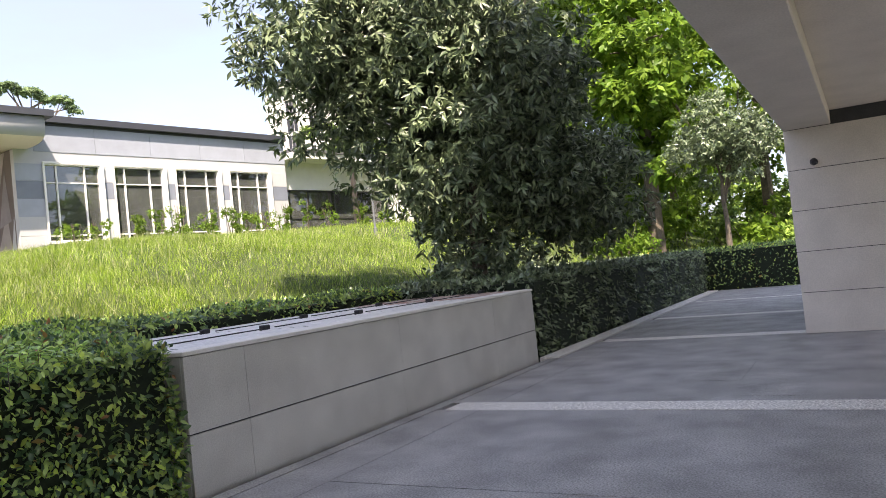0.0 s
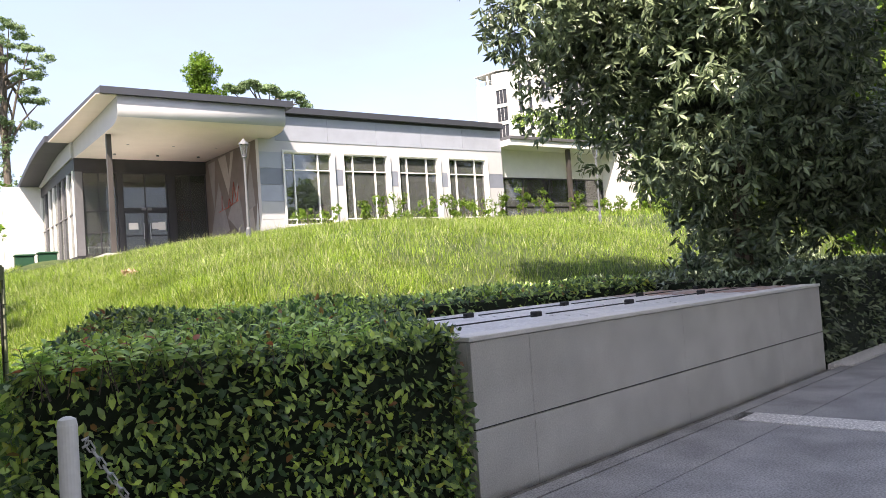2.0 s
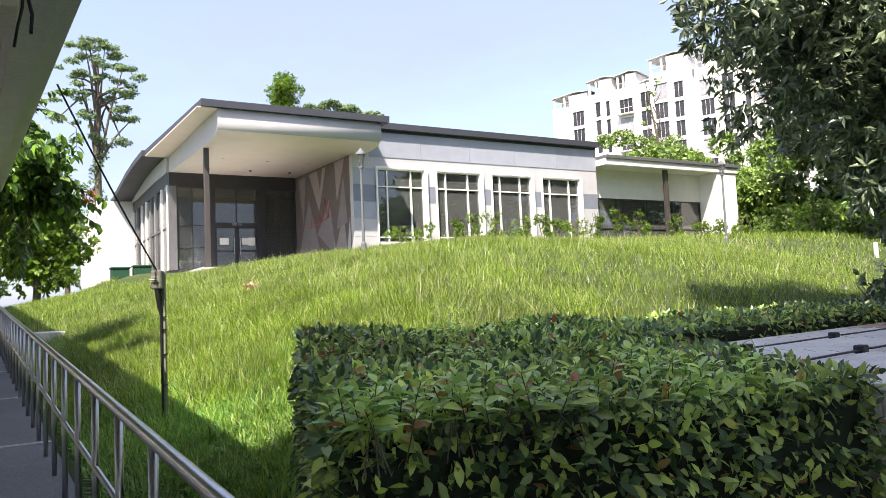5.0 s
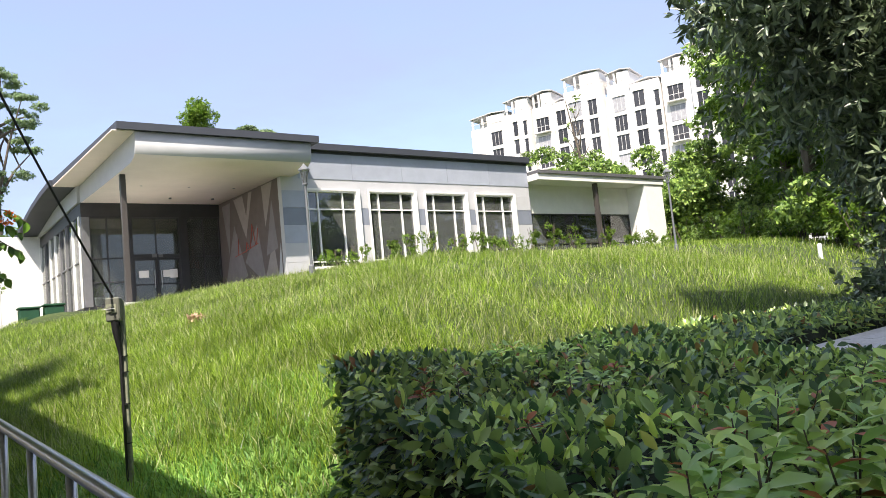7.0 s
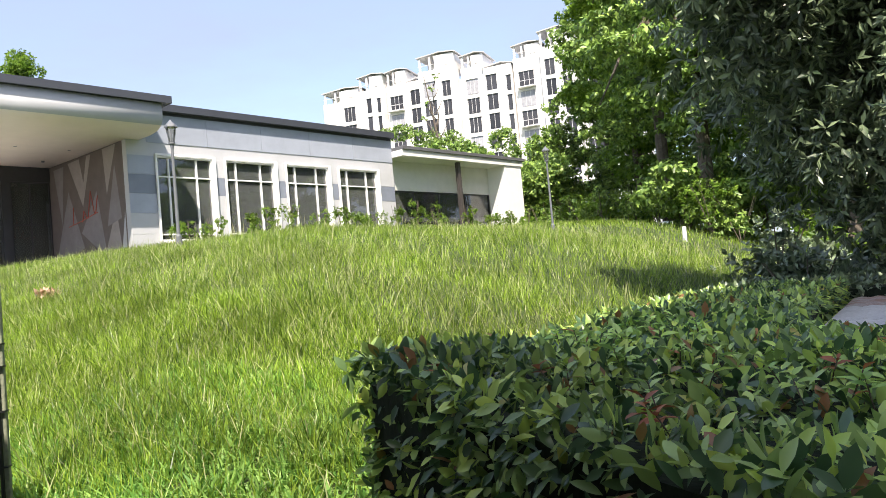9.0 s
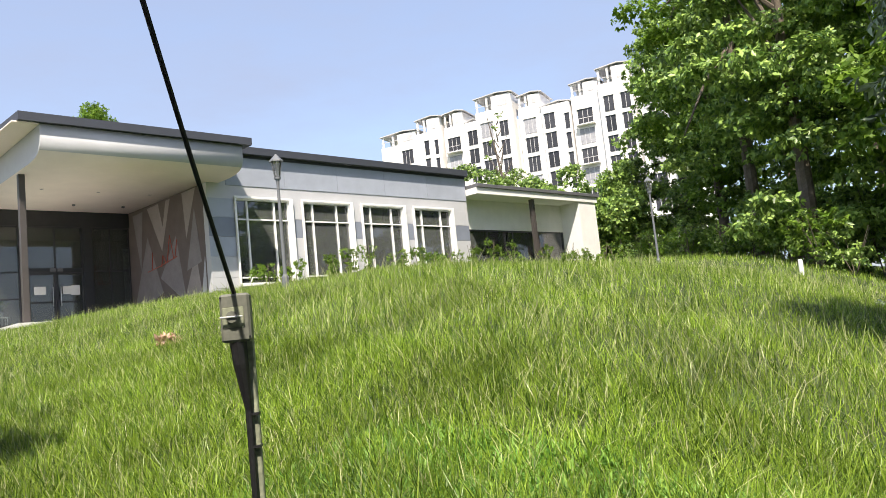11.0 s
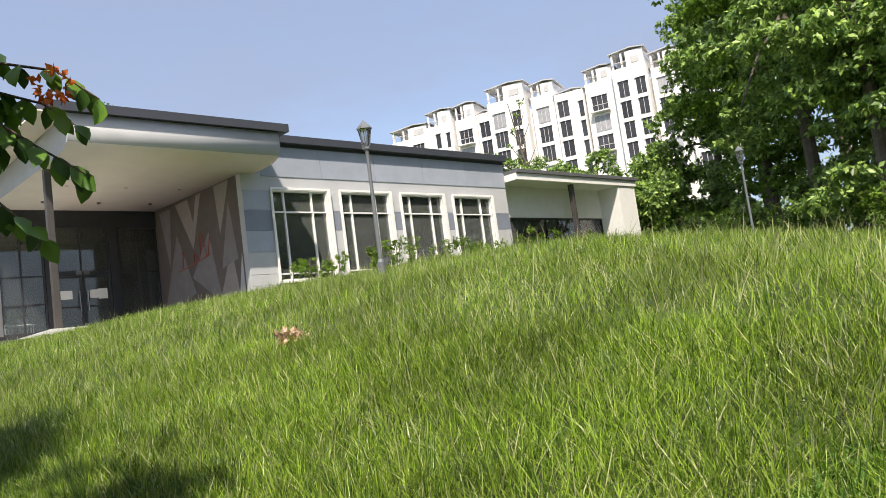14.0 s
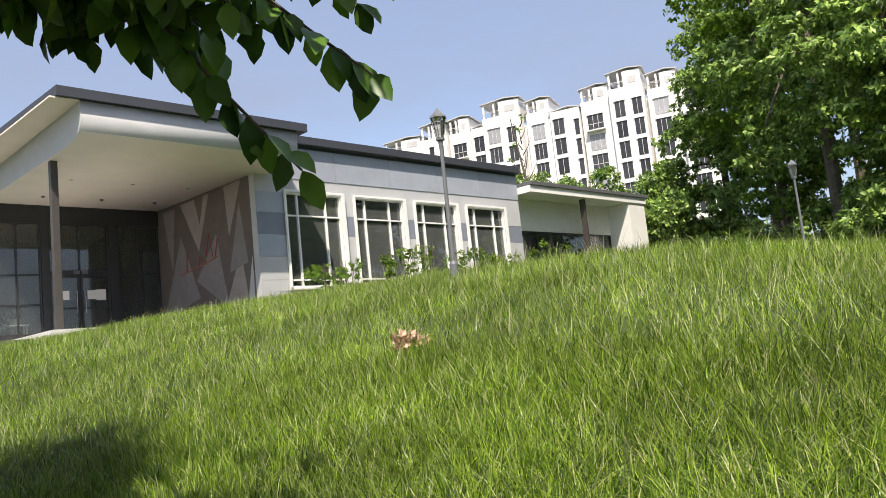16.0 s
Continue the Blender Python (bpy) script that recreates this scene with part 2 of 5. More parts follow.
def tube(bm, pts, radii, sides=8, cap=True):
    """A round bar along pts; radii: one number or one for each point."""
    if not isinstance(radii, (list, tuple)):
        radii = [radii] * len(pts)
    pts = [Vector(p) for p in pts]
    rings = []
    for i, p in enumerate(pts):
        d = (pts[min(i + 1, len(pts) - 1)] - pts[max(i - 1, 0)]).normalized()
        s = d.cross(Vector((0, 0, 1)) if abs(d.z) < 0.95 else Vector((1, 0, 0))).normalized()
        u = s.cross(d)
        rings.append([bm.verts.new(p + radii[i] * (math.cos(a) * s + math.sin(a) * u)) for a in (2 * math.pi * k / sides for k in range(sides))])
    for r0, r1 in zip(rings, rings[1:]):
        for k in range(sides):
            bm.faces.new((r0[k], r0[(k + 1) % sides], r1[(k + 1) % sides], r1[k]))
    if cap:
        bm.faces.new(rings[0][::-1])
        bm.faces.new(rings[-1])
    bmesh.ops.recalc_face_normals(bm, faces=bm.faces)
    return bm


def tubem(pts, radii, sides=8):
    return tube(bmesh.new(), pts, radii, sides)


def strips(name, verts, faces, mat, parent=None, smooth=False):
    """One mesh from arrays of corners (n, 3) and of quads (m, 4)."""
    me = bpy.data.meshes.new(name)
    me.vertices.add(len(verts))
    me.vertices.foreach_set("co", np.asarray(verts, np.float32).ravel())
    k = faces.shape[1]
    me.loops.add(faces.size)
    me.loops.foreach_set("vertex_index", faces.astype(np.int32).ravel())
    me.polygons.add(len(faces))
    me.polygons.foreach_set("loop_start", np.arange(0, faces.size, k, dtype=np.int32))
    me.polygons.foreach_set("loop_total", np.full(len(faces), k, np.int32))
    me.materials.append(mat)
    me.update(calc_edges=True)
    me.validate()
    if smooth:
        me.shade_smooth()
    ob = new(name, me)
    if parent:
        ob.parent = parent
    return ob


def unit(v):
    return v / np.maximum(np.linalg.norm(v, axis=1, keepdims=True), 1e-9)


def broad_leaves(name, places, along, facing, length, width, mat, parent=None, droop=0.12):
    """Oval leaves with a folded midrib, for foliage seen from near by."""
    n = len(places)
    d = unit(along)
    s = unit(np.cross(d, facing))
    u = np.cross(s, d)
    L, W = np.asarray(length, float).reshape(-1, 1), np.asarray(width, float).reshape(-1, 1)

    def at(t, side):
        w = {0: 0.0, 1: 0.0, 0.22: 0.62, 0.5: 1.0, 0.8: 0.62}[t]
        return places + d * L * t - u * L * droop * t * t + s * W * 0.5 * w * side + u * W * 0.16 * w * abs(side)
    v = np.stack([at(0, 0), at(0.22, 0), at(0.5, 0), at(0.8, 0), at(1, 0), at(0.22, 1), at(0.5, 1), at(0.8, 1), at(0.22, -1), at(0.5, -1), at(0.8, -1)], 1).reshape(-1, 3)
    i = (np.arange(n) * 11)[:, None]
    t = ((0, 1, 5), (1, 2, 6), (1, 6, 5), (2, 3, 7), (2, 7, 6), (3, 4, 7), (0, 8, 1), (1, 9, 2), (1, 8, 9), (2, 10, 3), (2, 9, 10), (3, 10, 4))
    return strips(name, v, np.concatenate([i + np.array([q]) for q in t], 0), mat, parent)


def leaves(name, places, along, facing, length, width, mat, parent=None, droop=0.15):
    """Leaves: each a folded blade of two quads, from its stalk at places, along its axis, with the face towards facing."""
    n = len(places)
    d = unit(along)
    s = unit(np.cross(d, facing))
    u = np.cross(s, d)
    L = np.broadcast_to(np.asarray(length, float).reshape(-1, 1), (n, 1))
    W = np.broadcast_to(np.asarray(width, float).reshape(-1, 1), (n, 1))
    base = places
    tip = places + d * L - u * L * droop
    mid = places + d * L * 0.45
    left = mid + s * W * 0.5 + u * W * 0.18
    right = mid - s * W * 0.5 + u * W * 0.18
    v = np.stack([base, left, tip, right, mid], 1).reshape(-1, 3)
    i = (np.arange(n) * 5)[:, None]
    tri = np.concatenate([i + np.array([[0, 4, 1]]), i + np.array([[4, 2, 1]]), i + np.array([[0, 3, 4]]), i + np.array([[3, 2, 4]])], 0)
    return strips(name, v, tri, mat, parent)


def plain_leaves(name, places, along, facing, length, width, mat, parent=None):
    """Leaves seen from afar: one kinked lozenge each."""
    n = len(places)
    d = unit(along)
    s = unit(np.cross(d, facing))
    u = np.cross(s, d)
    L, W = np.asarray(length, float).reshape(-1, 1), np.asarray(width, float).reshape(-1, 1)
    v = np.stack([places, places + d * L * 0.5 + s * W * 0.5, places + d * L - u * L * 0.15, places + d * L * 0.5 - s * W * 0.5], 1).reshape(-1, 3)
    i = (np.arange(n) * 4)[:, None]
    return strips(name, v, np.concatenate([i + np.array([[0, 2, 1]]), i + np.array([[0, 3, 2]])], 0), mat, parent)




def crown(name, blobs, count, length, width, mat, parent, fill=0.35, down=0.3, seed=1, spray=7, tier=0.0):
    """A crown of leaf sprays on ragged clumps: each twig tip bears a whorl of leaves. blobs: (x, y, z, radius, squash); tier: share of sprays kept to the tops of the clumps."""
    g = np.random.default_rng(seed)
    b = np.array(blobs, float)
    w = b[:, 3] ** 2
    m = count // spray
    pick = g.choice(len(b), m, p=w / w.sum())
    q = unit(g.normal(size=(m, 3)))
    up = g.random(m) < tier
    q[up, 2] = np.abs(q[up, 2])
    r = b[pick, 3] * (1 - fill * g.random(m) ** 1.5) * (0.9 + 0.25 * np.sin(q[:, 0] * 7 + pick) * np.sin(q[:, 1] * 6 + 2 * pick) * np.sin(q[:, 2] * 8))
    tip = b[pick, :3] + q * r[:, None] * np.stack([np.ones(m), np.ones(m), b[pick, 4]], 1)
    axis = unit(q * 0.8 + g.normal(size=(m, 3)) * 0.4 + np.array([0, 0, 0.15 - 0.5 * down]))
    n = m * spray
    k = np.repeat(np.arange(m), spray)
    out = g.normal(size=(n, 3))
    out = unit(out - axis[k] * np.sum(out * axis[k], 1, keepdims=True))
    size = g.uniform(0.7, 1.25, n)
    p = tip[k] + axis[k] * (length * g.uniform(-0.7, 0.25, (n, 1)))
    along = axis[k] * 0.55 + out * 0.8 + np.array([0, 0, -down])
    face = axis[k] * 0.8 + g.normal(size=(n, 3)) * 0.25 + np.array([0, 0, 0.45])
    return (plain_leaves if length > 0.12 else leaves)(name, p, along, face, length * size, width * size, mat, parent)


def clumps(centre, size, n, r0, r1, seed, squash=0.8):
    """Clumps filling an ellipsoid, for crown()."""
    g = np.random.default_rng(seed)
    q = unit(g.normal(size=(n, 3))) * (g.random((n, 1)) ** 0.45)
    p = np.array(centre) + q * np.array(size)
    return [(x, y, z, r, squash) for (x, y, z), r in zip(p, g.uniform(r0, r1, n))]

# ---- ground ----
TU, TV = Vector((0.983, 0.184)), Vector((-0.184, 0.983))
T0 = Vector((1.98, 6.24))
T_ANGLE = 10.6


def terrace_xy(u, v):
    """Plan point from the planter's near corner: u along its front, v behind it."""
    p = T0 + u * TU + v * TV
    return p.x, p.y


def rail_x(y):
    return -0.93 - 0.028 * (y - 5.9)


def ramp_z(y):
    return 0.055 * np.clip(np.asarray(y, float) - 5.5, 0, 36)


def sstep(t):
    t = np.clip(t, 0, 1)
    return t * t * (3 - 2 * t)


def behind(x, y):
    """How far a place lies behind the paved terrace and its planter."""
    u = (x - T0.x) * TU.x + (y - T0.y) * TU.y
    return (x - T0.x) * TV.x + (y - T0.y) * TV.y - 2.4 + 2.7 * sstep((0.5 - u) / 0.8)


def ground_z(x, y):
    x, y = np.asarray(x, float), np.asarray(y, float)
    d1 = x - rail_x(y) - 0.15
    v = behind(x, y)
    d2 = v
    h = np.maximum(0.6 - np.abs(d1 - d2) / 6, 0) * 0.6
    d = np.minimum(d1, d2) - h
    e = np.maximum(d, 0)
    z = ramp_z(y) * (0.757 + 0.243 * np.exp(-e / 4)) + 2.073 * (1 - np.exp(-e / 7.13)) + 1.289 * sstep((x - 9.2) / 19.7) * sstep(d / 10)
    z = z + 0.807 * np.exp(-((x - 9.52) / 8.4) ** 2 - ((y - 22.3) / 19.9) ** 2) * sstep(d / 5) + (0.06 + 0.03 * np.sin(x * 0.7 + y * 0.5)) * sstep(d / 4)
    pad = sstep((y - 39) / 1.5) * sstep((x - 1.5) / 3) * sstep((62 - y) / 4)
    z = z * (1 - pad) + 3.5 * pad
    flat = (d1 < 0) | (v < 0)
    low = np.where(d1 < 0, ramp_z(y) - 0.12, -0.12)
    low = np.where(v < 0, np.where(d1 < 0, ramp_z(y) - 0.12, -0.12 + 0.0 * y), low)
    return np.where(flat, low, z)


def ground():
    def axis(lo, hi, fine_lo, fine_hi, step):
        a = list(np.arange(fine_lo, fine_hi, step))
        s, q = step, fine_hi
        while q < hi:
            a.append(q)
            s *= 1.3
            q += s
        a.append(hi)
        s, q = step, fine_lo
        while q > lo:
            s *= 1.3
            q -= s
            a.insert(0, max(q, lo))
        return np.array(sorted(set(a)))
    xs, ys = axis(-3000, 3000, -6, 46, 0.4), axis(-3000, 3000, 0, 64, 0.4)
    X, Y = np.meshgrid(xs, ys)
    Z = ground_z(X, Y)
    v = np.stack([X, Y, Z], -1).reshape(-1, 3)
    nx = len(xs)
    i, j = np.meshgrid(np.arange(nx - 1), np.arange(len(ys) - 1))
    k = (j * nx + i).ravel()[:, None]
    ob = strips("ground", v, k + np.array([[0, 1, nx + 1, nx]]), M_SOIL, smooth=True)
    tagged(ob, "grassy hill rising from the walkway to the pavilion", "ground", kind="structure")


ground()


def grass_patch(name, label, n, where, height, width, mat, seed, lean=0.5, steps=((0, 1.0), (0.4, 0.9), (0.75, 0.62), (1.0, 0.08))):
    """Grass blades, each a bent tapering strip of three quads."""
    g = np.random.default_rng(seed)
    x, y = where(g, n)
    keep = ground_z(x, y) > ramp_z(y) - 0.05
    ok = (x > rail_x(y) + 0.2) & keep & ~((y > 38.0) & (x > 3.2) & (x < 42))
    ok &= behind(x, y) > np.where(x > 1.5, 0.9, 0.05)
    if height > 0.2:
        ok &= ~((y < 12.5) & (x < rail_x(y) + 2.5 - 0.2 * (y - 6) + 0.25 * np.sin(y * 3.1)))
    ok &= ~((y < 9.6) & (x > -0.75 + (y - 6.5) * 0.36))
    x, y = x[ok], y[ok]
    n = len(x)
    z = ground_z(x, y)
    a = g.uniform(0, 2 * np.pi, n)
    tuft = 0.92 + 0.16 * np.sin(x * 1.9 + np.sin(y * 1.3) * 2) * np.sin(y * 1.7 + 1.0) + 0.14 * np.sin(x * 7.3 + 2 * np.sin(y * 5.1)) * np.sin(y * 6.7 + x)
    h = height * g.uniform(0.5, 1.25, n) * tuft
    w = width * g.uniform(0.6, 1.3, n)
    d = np.stack([np.cos(a), np.sin(a), np.zeros(n)], 1)
    s = np.stack([-np.sin(a), np.cos(a), np.zeros(n)], 1)
    bend = lean * g.random(n) ** 1.4
    tilt = np.column_stack([g.normal(size=(n, 2)) * 0.30 * h[:, None], np.zeros(n)])
    base = np.stack([x, y, z - 0.02], 1)
    rows = []
    for t, k in steps:
        c = base + tilt * t + d * (bend * h * t * t)[:, None] + np.array([0, 0, 1]) * (h * t * (1 - 0.35 * bend * t))[:, None]
        rows += [c - s * (w * k / 2)[:, None], c + s * (w * k / 2)[:, None]]
    v = np.stack(rows, 1).reshape(-1, 3)
    i = (np.arange(n) * 2 * len(steps))[:, None]
    f = np.concatenate([i + np.array([[q, q + 1, q + 3, q + 2]]) for q in range(0, 2 * len(steps) - 2, 2)], 0)
    return tagged(strips(name, v, f, mat), label, "grass", kind="stuff")


def near_strip(lo, hi, y0, y1):
    def f(g, n):
        y = g.uniform(y0, y1, n)
        x = rail_x(y) + 0.1 + g.uniform(lo, hi, n)
        return x, y
    return f


SHORT = ((0, 1.0), (0.55, 0.8), (1.0, 0.1))
TALL = "tall unmown bright green grass on the slope"
FLAT = ((0, 1.0), (1.0, 0.12))
grass_patch("grass", TALL, 72000, near_strip(0.2, 4.0, 10.0, 20), 0.22, 0.0062, M_GRASS, 11, 1.5)
grass_patch("grass", TALL, 120000, near_strip(0.2, 7.0, 6.5, 25), 0.19, 0.0066, M_GRASS, 17, 1.0, SHORT)
grass_patch("grass", TALL, 4600, near_strip(0.6, 7.0, 11, 24), 0.34, 0.005, M_STALK, 16, 1.7)
grass_patch("grass", TALL, 5000, near_strip(4.0, 22, 9, 34), 0.40, 0.009, M_STALK, 18, 0.9, SHORT)
grass_patch("grass", TALL, 165000, near_strip(6.0, 18, 9, 37.8), 0.19, 0.0105, M_GRASS, 12, 0.8, FLAT)
grass_patch("grass", TALL, 45000, near_strip(0.2, 10, 25, 44), 0.23, 0.014, M_GRASS, 13, 0.8, FLAT)
grass_patch("grass", TALL, 46000, near_strip(17, 50, 8, 38), 0.25, 0.026, M_GRASS, 14, 0.8, FLAT)
grass_patch("grass", "short green creeping weeds beside the railing", 44000, near_strip(0.0, 2.7, 5.6, 13), 0.12, 0.022, M_LAWN, 15, 1.6, SHORT)

# ---- terrace under the large building ----


def terrace():
    rz = T_ANGLE

    def bar(name, u0, u1, v0, v1, z0, z1, mat, parent, label=""):
        o = part(name, boxm((u0, v0, z0), (u1, v1, z1)), mat, parent, label)
        return o
    t = thing("terrace_floor", "grey concrete terrace floor with pale pebble bands", "floor", (T0.x, T0.y, 0), rz, kind="structure")
    # slabs butt against the pebble bands
    bands = [(2.95, 3.33), (8.30, 8.62), (11.80, 12.08), (16.0, 16.2)]
    u = -4.4
    for a, b in bands + [(23.4, 23.5)]:
        n = max(1, round((a - u) / 2.7))
        for k in range(n):
            p, q = u + (a - u) * k / n, u + (a - u) * (k + 1) / n
            bar("slab", p, q - 0.014, -12, -0.83, -0.3, 0.0, M_PAVE, t)
        bar("edge_slab", u, a - 0.006, -0.822, -0.32, -0.3, 0.0, M_PAVE, t)
        if a < 23:
            bar("band", a, b, -12, -0.42, -0.3, 0.004, M_BAND, t, "pale pebble-wash band")
        u = b + 0.006
    bar("gutter", -0.4, 6.55, -0.16, -0.012, -0.3, -0.045, M_STAIN, t, "shallow stained drain edge along the planter")
    bar("gutter_lip", -0.4, 6.55, -0.305, -0.172, -0.3, 0.003, M_PAVE, t)
    bar("gutter_kerb", 6.56, 20.2, -0.30, -0.02, -0.3, 0.02, M_BAND, t)
    # two access covers in the floor
    for u0, v0 in ((3.55, -3.75), (4.4, -3.1)):
        bar("cover_frame", u0, u0 + 1.25, v0, v0 + 0.62, -0.05, 0.004, M_PAVE, t, "dark floor access cover")


terrace()


def planter():
    t = thing("planter_wall", "long low planter box clad in grey granite with a pale coping", "planter", (T0.x, T0.y, 0), T_ANGLE)
    L, D, H = 6.55, 2.25, 1.0
    # cladding: two courses with an open joint, over a dark core
    part("core", boxm((0.02, 0.02, -0.1), (L - 0.02, D, H - 0.02)), M_JOINT, t)
    us = [0.0, 0.62, 2.9, 5.2, L]
    for z0, z1 in ((-0.1, 0.423), (0.435, H - 0.005)):
        for a, b in zip(us, us[1:]):
            part("slab", boxm((a + 0.001, 0, z0), (b - 0.001, 0.03, z1), 0.002), M_STONE, t)
        part("end_slab", boxm((0, 0.032, z0), (0.03, D, z1), 0.002), M_STONE, t)
        part("end_slab", boxm((L - 0.03, 0.032, z0), (L, D, z1), 0.002), M_STONE, t)
    part("coping", boxm((-0.015, -0.015, H), (L + 0.015, 0.22, H + 0.035), 0.006), M_CAP, t, "pale worn granite coping")
    part("coping", boxm((-0.015, 0.222, H), (0.2, D, H + 0.035), 0.006), M_CAP, t)
    # corrugated covers held down with clips
    for k, (a, b) in enumerate(((0.22, 1.75), (1.78, 3.3), (3.33, 4.9), (4.93, 6.45))):
        bm = bmesh.new()
        n = 24
        rows = []
        for i in range(n + 1):
            v = 0.26 + (D - 0.3) * i / n
            z = H + 0.03 + 0.012 * (i % 2)
            rows.append((bm.verts.new((a, v, z)), bm.verts.new((b, v, z))))
        for (p, q), (r, s) in zip(rows, rows[1:]):
            bm.faces.new((p, q, s, r))
        ex = bmesh.ops.extrude_face_region(bm, geom=bm.faces[:])
        for v in [g for g in ex["geom"] if isinstance(g, bmesh.types.BMVert)]:
            v.co.z -= 0.02
        bmesh.ops.recalc_face_normals(bm, faces=bm.faces)
        part("cover_sheet", bm, M_RUST if k == 3 else M_TIN, t, "rusty corrugated cover sheet" if k == 3 else "weathered grey corrugated cover sheet")
        for vv in (0.7, 1.5):
            part("clip", boxm((b - 0.12, vv, H + 0.03), (b - 0.03, vv + 0.07, H + 0.085), 0.008), M_BLACK, t)
            part("strap", boxm((a + 0.05, vv + 0.02, H + 0.046), (b - 0.13, vv + 0.05, H + 0.056)), M_BLACK, t)


planter()


def south_building():
    t = thing("terrace_building", "cream stone-clad building with a deep concrete soffit over the terrace", "building", (T0.x, T0.y, 0), T_ANGLE)
    # pier with stone courses
    u0, v0 = 8.18, -3.47
    part("pier_core", boxm((u0 + 0.02, v0 - 1.5, 0), (u0 + 6.0, v0 - 0.02, 3.4)), M_JOINT, t)
    z = 0.0
    for k in range(5):
        z1 = z + 0.585
        part("stone_course", boxm((u0, v0 - 1.5, z + 0.004), (u0 + 0.5, v0, z1 - 0.004), 0.003), M_CONC, t)
        z = z1
    # edge beam with a haunch, soffit slab behind it
    bm = bmesh.new()
    part("edge_beam", boxm((-14, v0 - 0.62, 2.93), (u0 + 6, v0, 3.55), 0.01), M_CONC, t)
    prof = [(u0 + 0.001, 2.93), (u0 - 0.25, 2.93), (u0 - 0.18, 2.78), (u0 + 0.001, 2.60)]
    vs0 = [bm.verts.new((u, v0 - 0.6, z)) for u, z in prof]
    vs1 = [bm.verts.new((u, v0 - 0.03, z)) for u, z in prof]
    bm.faces.new(vs0)
    bm.faces.new(vs1[::-1])
    for i in range(4):
        bm.faces.new((vs0[i], vs1[i], vs1[(i + 1) % 4], vs0[(i + 1) % 4]))
    bmesh.ops.recalc_face_normals(bm, faces=bm.faces)
    part("soffit_slab", boxm((-14, v0 - 6.5, 3.12), (u0 + 6, v0 - 0.622, 3.5)), M_CONC, t)
    bm.free()
    # Unseen masses above the soffit, heights chosen to shade the hedge and evergreen.
    part("unseen_shade_wall", boxm((-3.5, v0 - 6.5, 3.552), (u0 + 6, v0 - 0.05, 14.5)), M_CONC, t)
    part("unseen_shade_wall", boxm((-16, v0 - 6.5, 3.552), (-3.502, v0 - 0.05, 18.8)), M_CONC, t)
    part("camera_mount", tubem([(u0 - 0.10, v0 - 0.36, 2.42), (u0, v0 - 0.36, 2.42)], 0.05, 10), M_WHITE, t, "small white dome camera")
    part("camera_dome", tubem([(u0 - 0.16, v0 - 0.36, 2.40), (u0 - 0.10, v0 - 0.36, 2.42)], [0.03, 0.055], 10), M_DARKMETAL, t)


south_building()

# ---- covered walkway ----


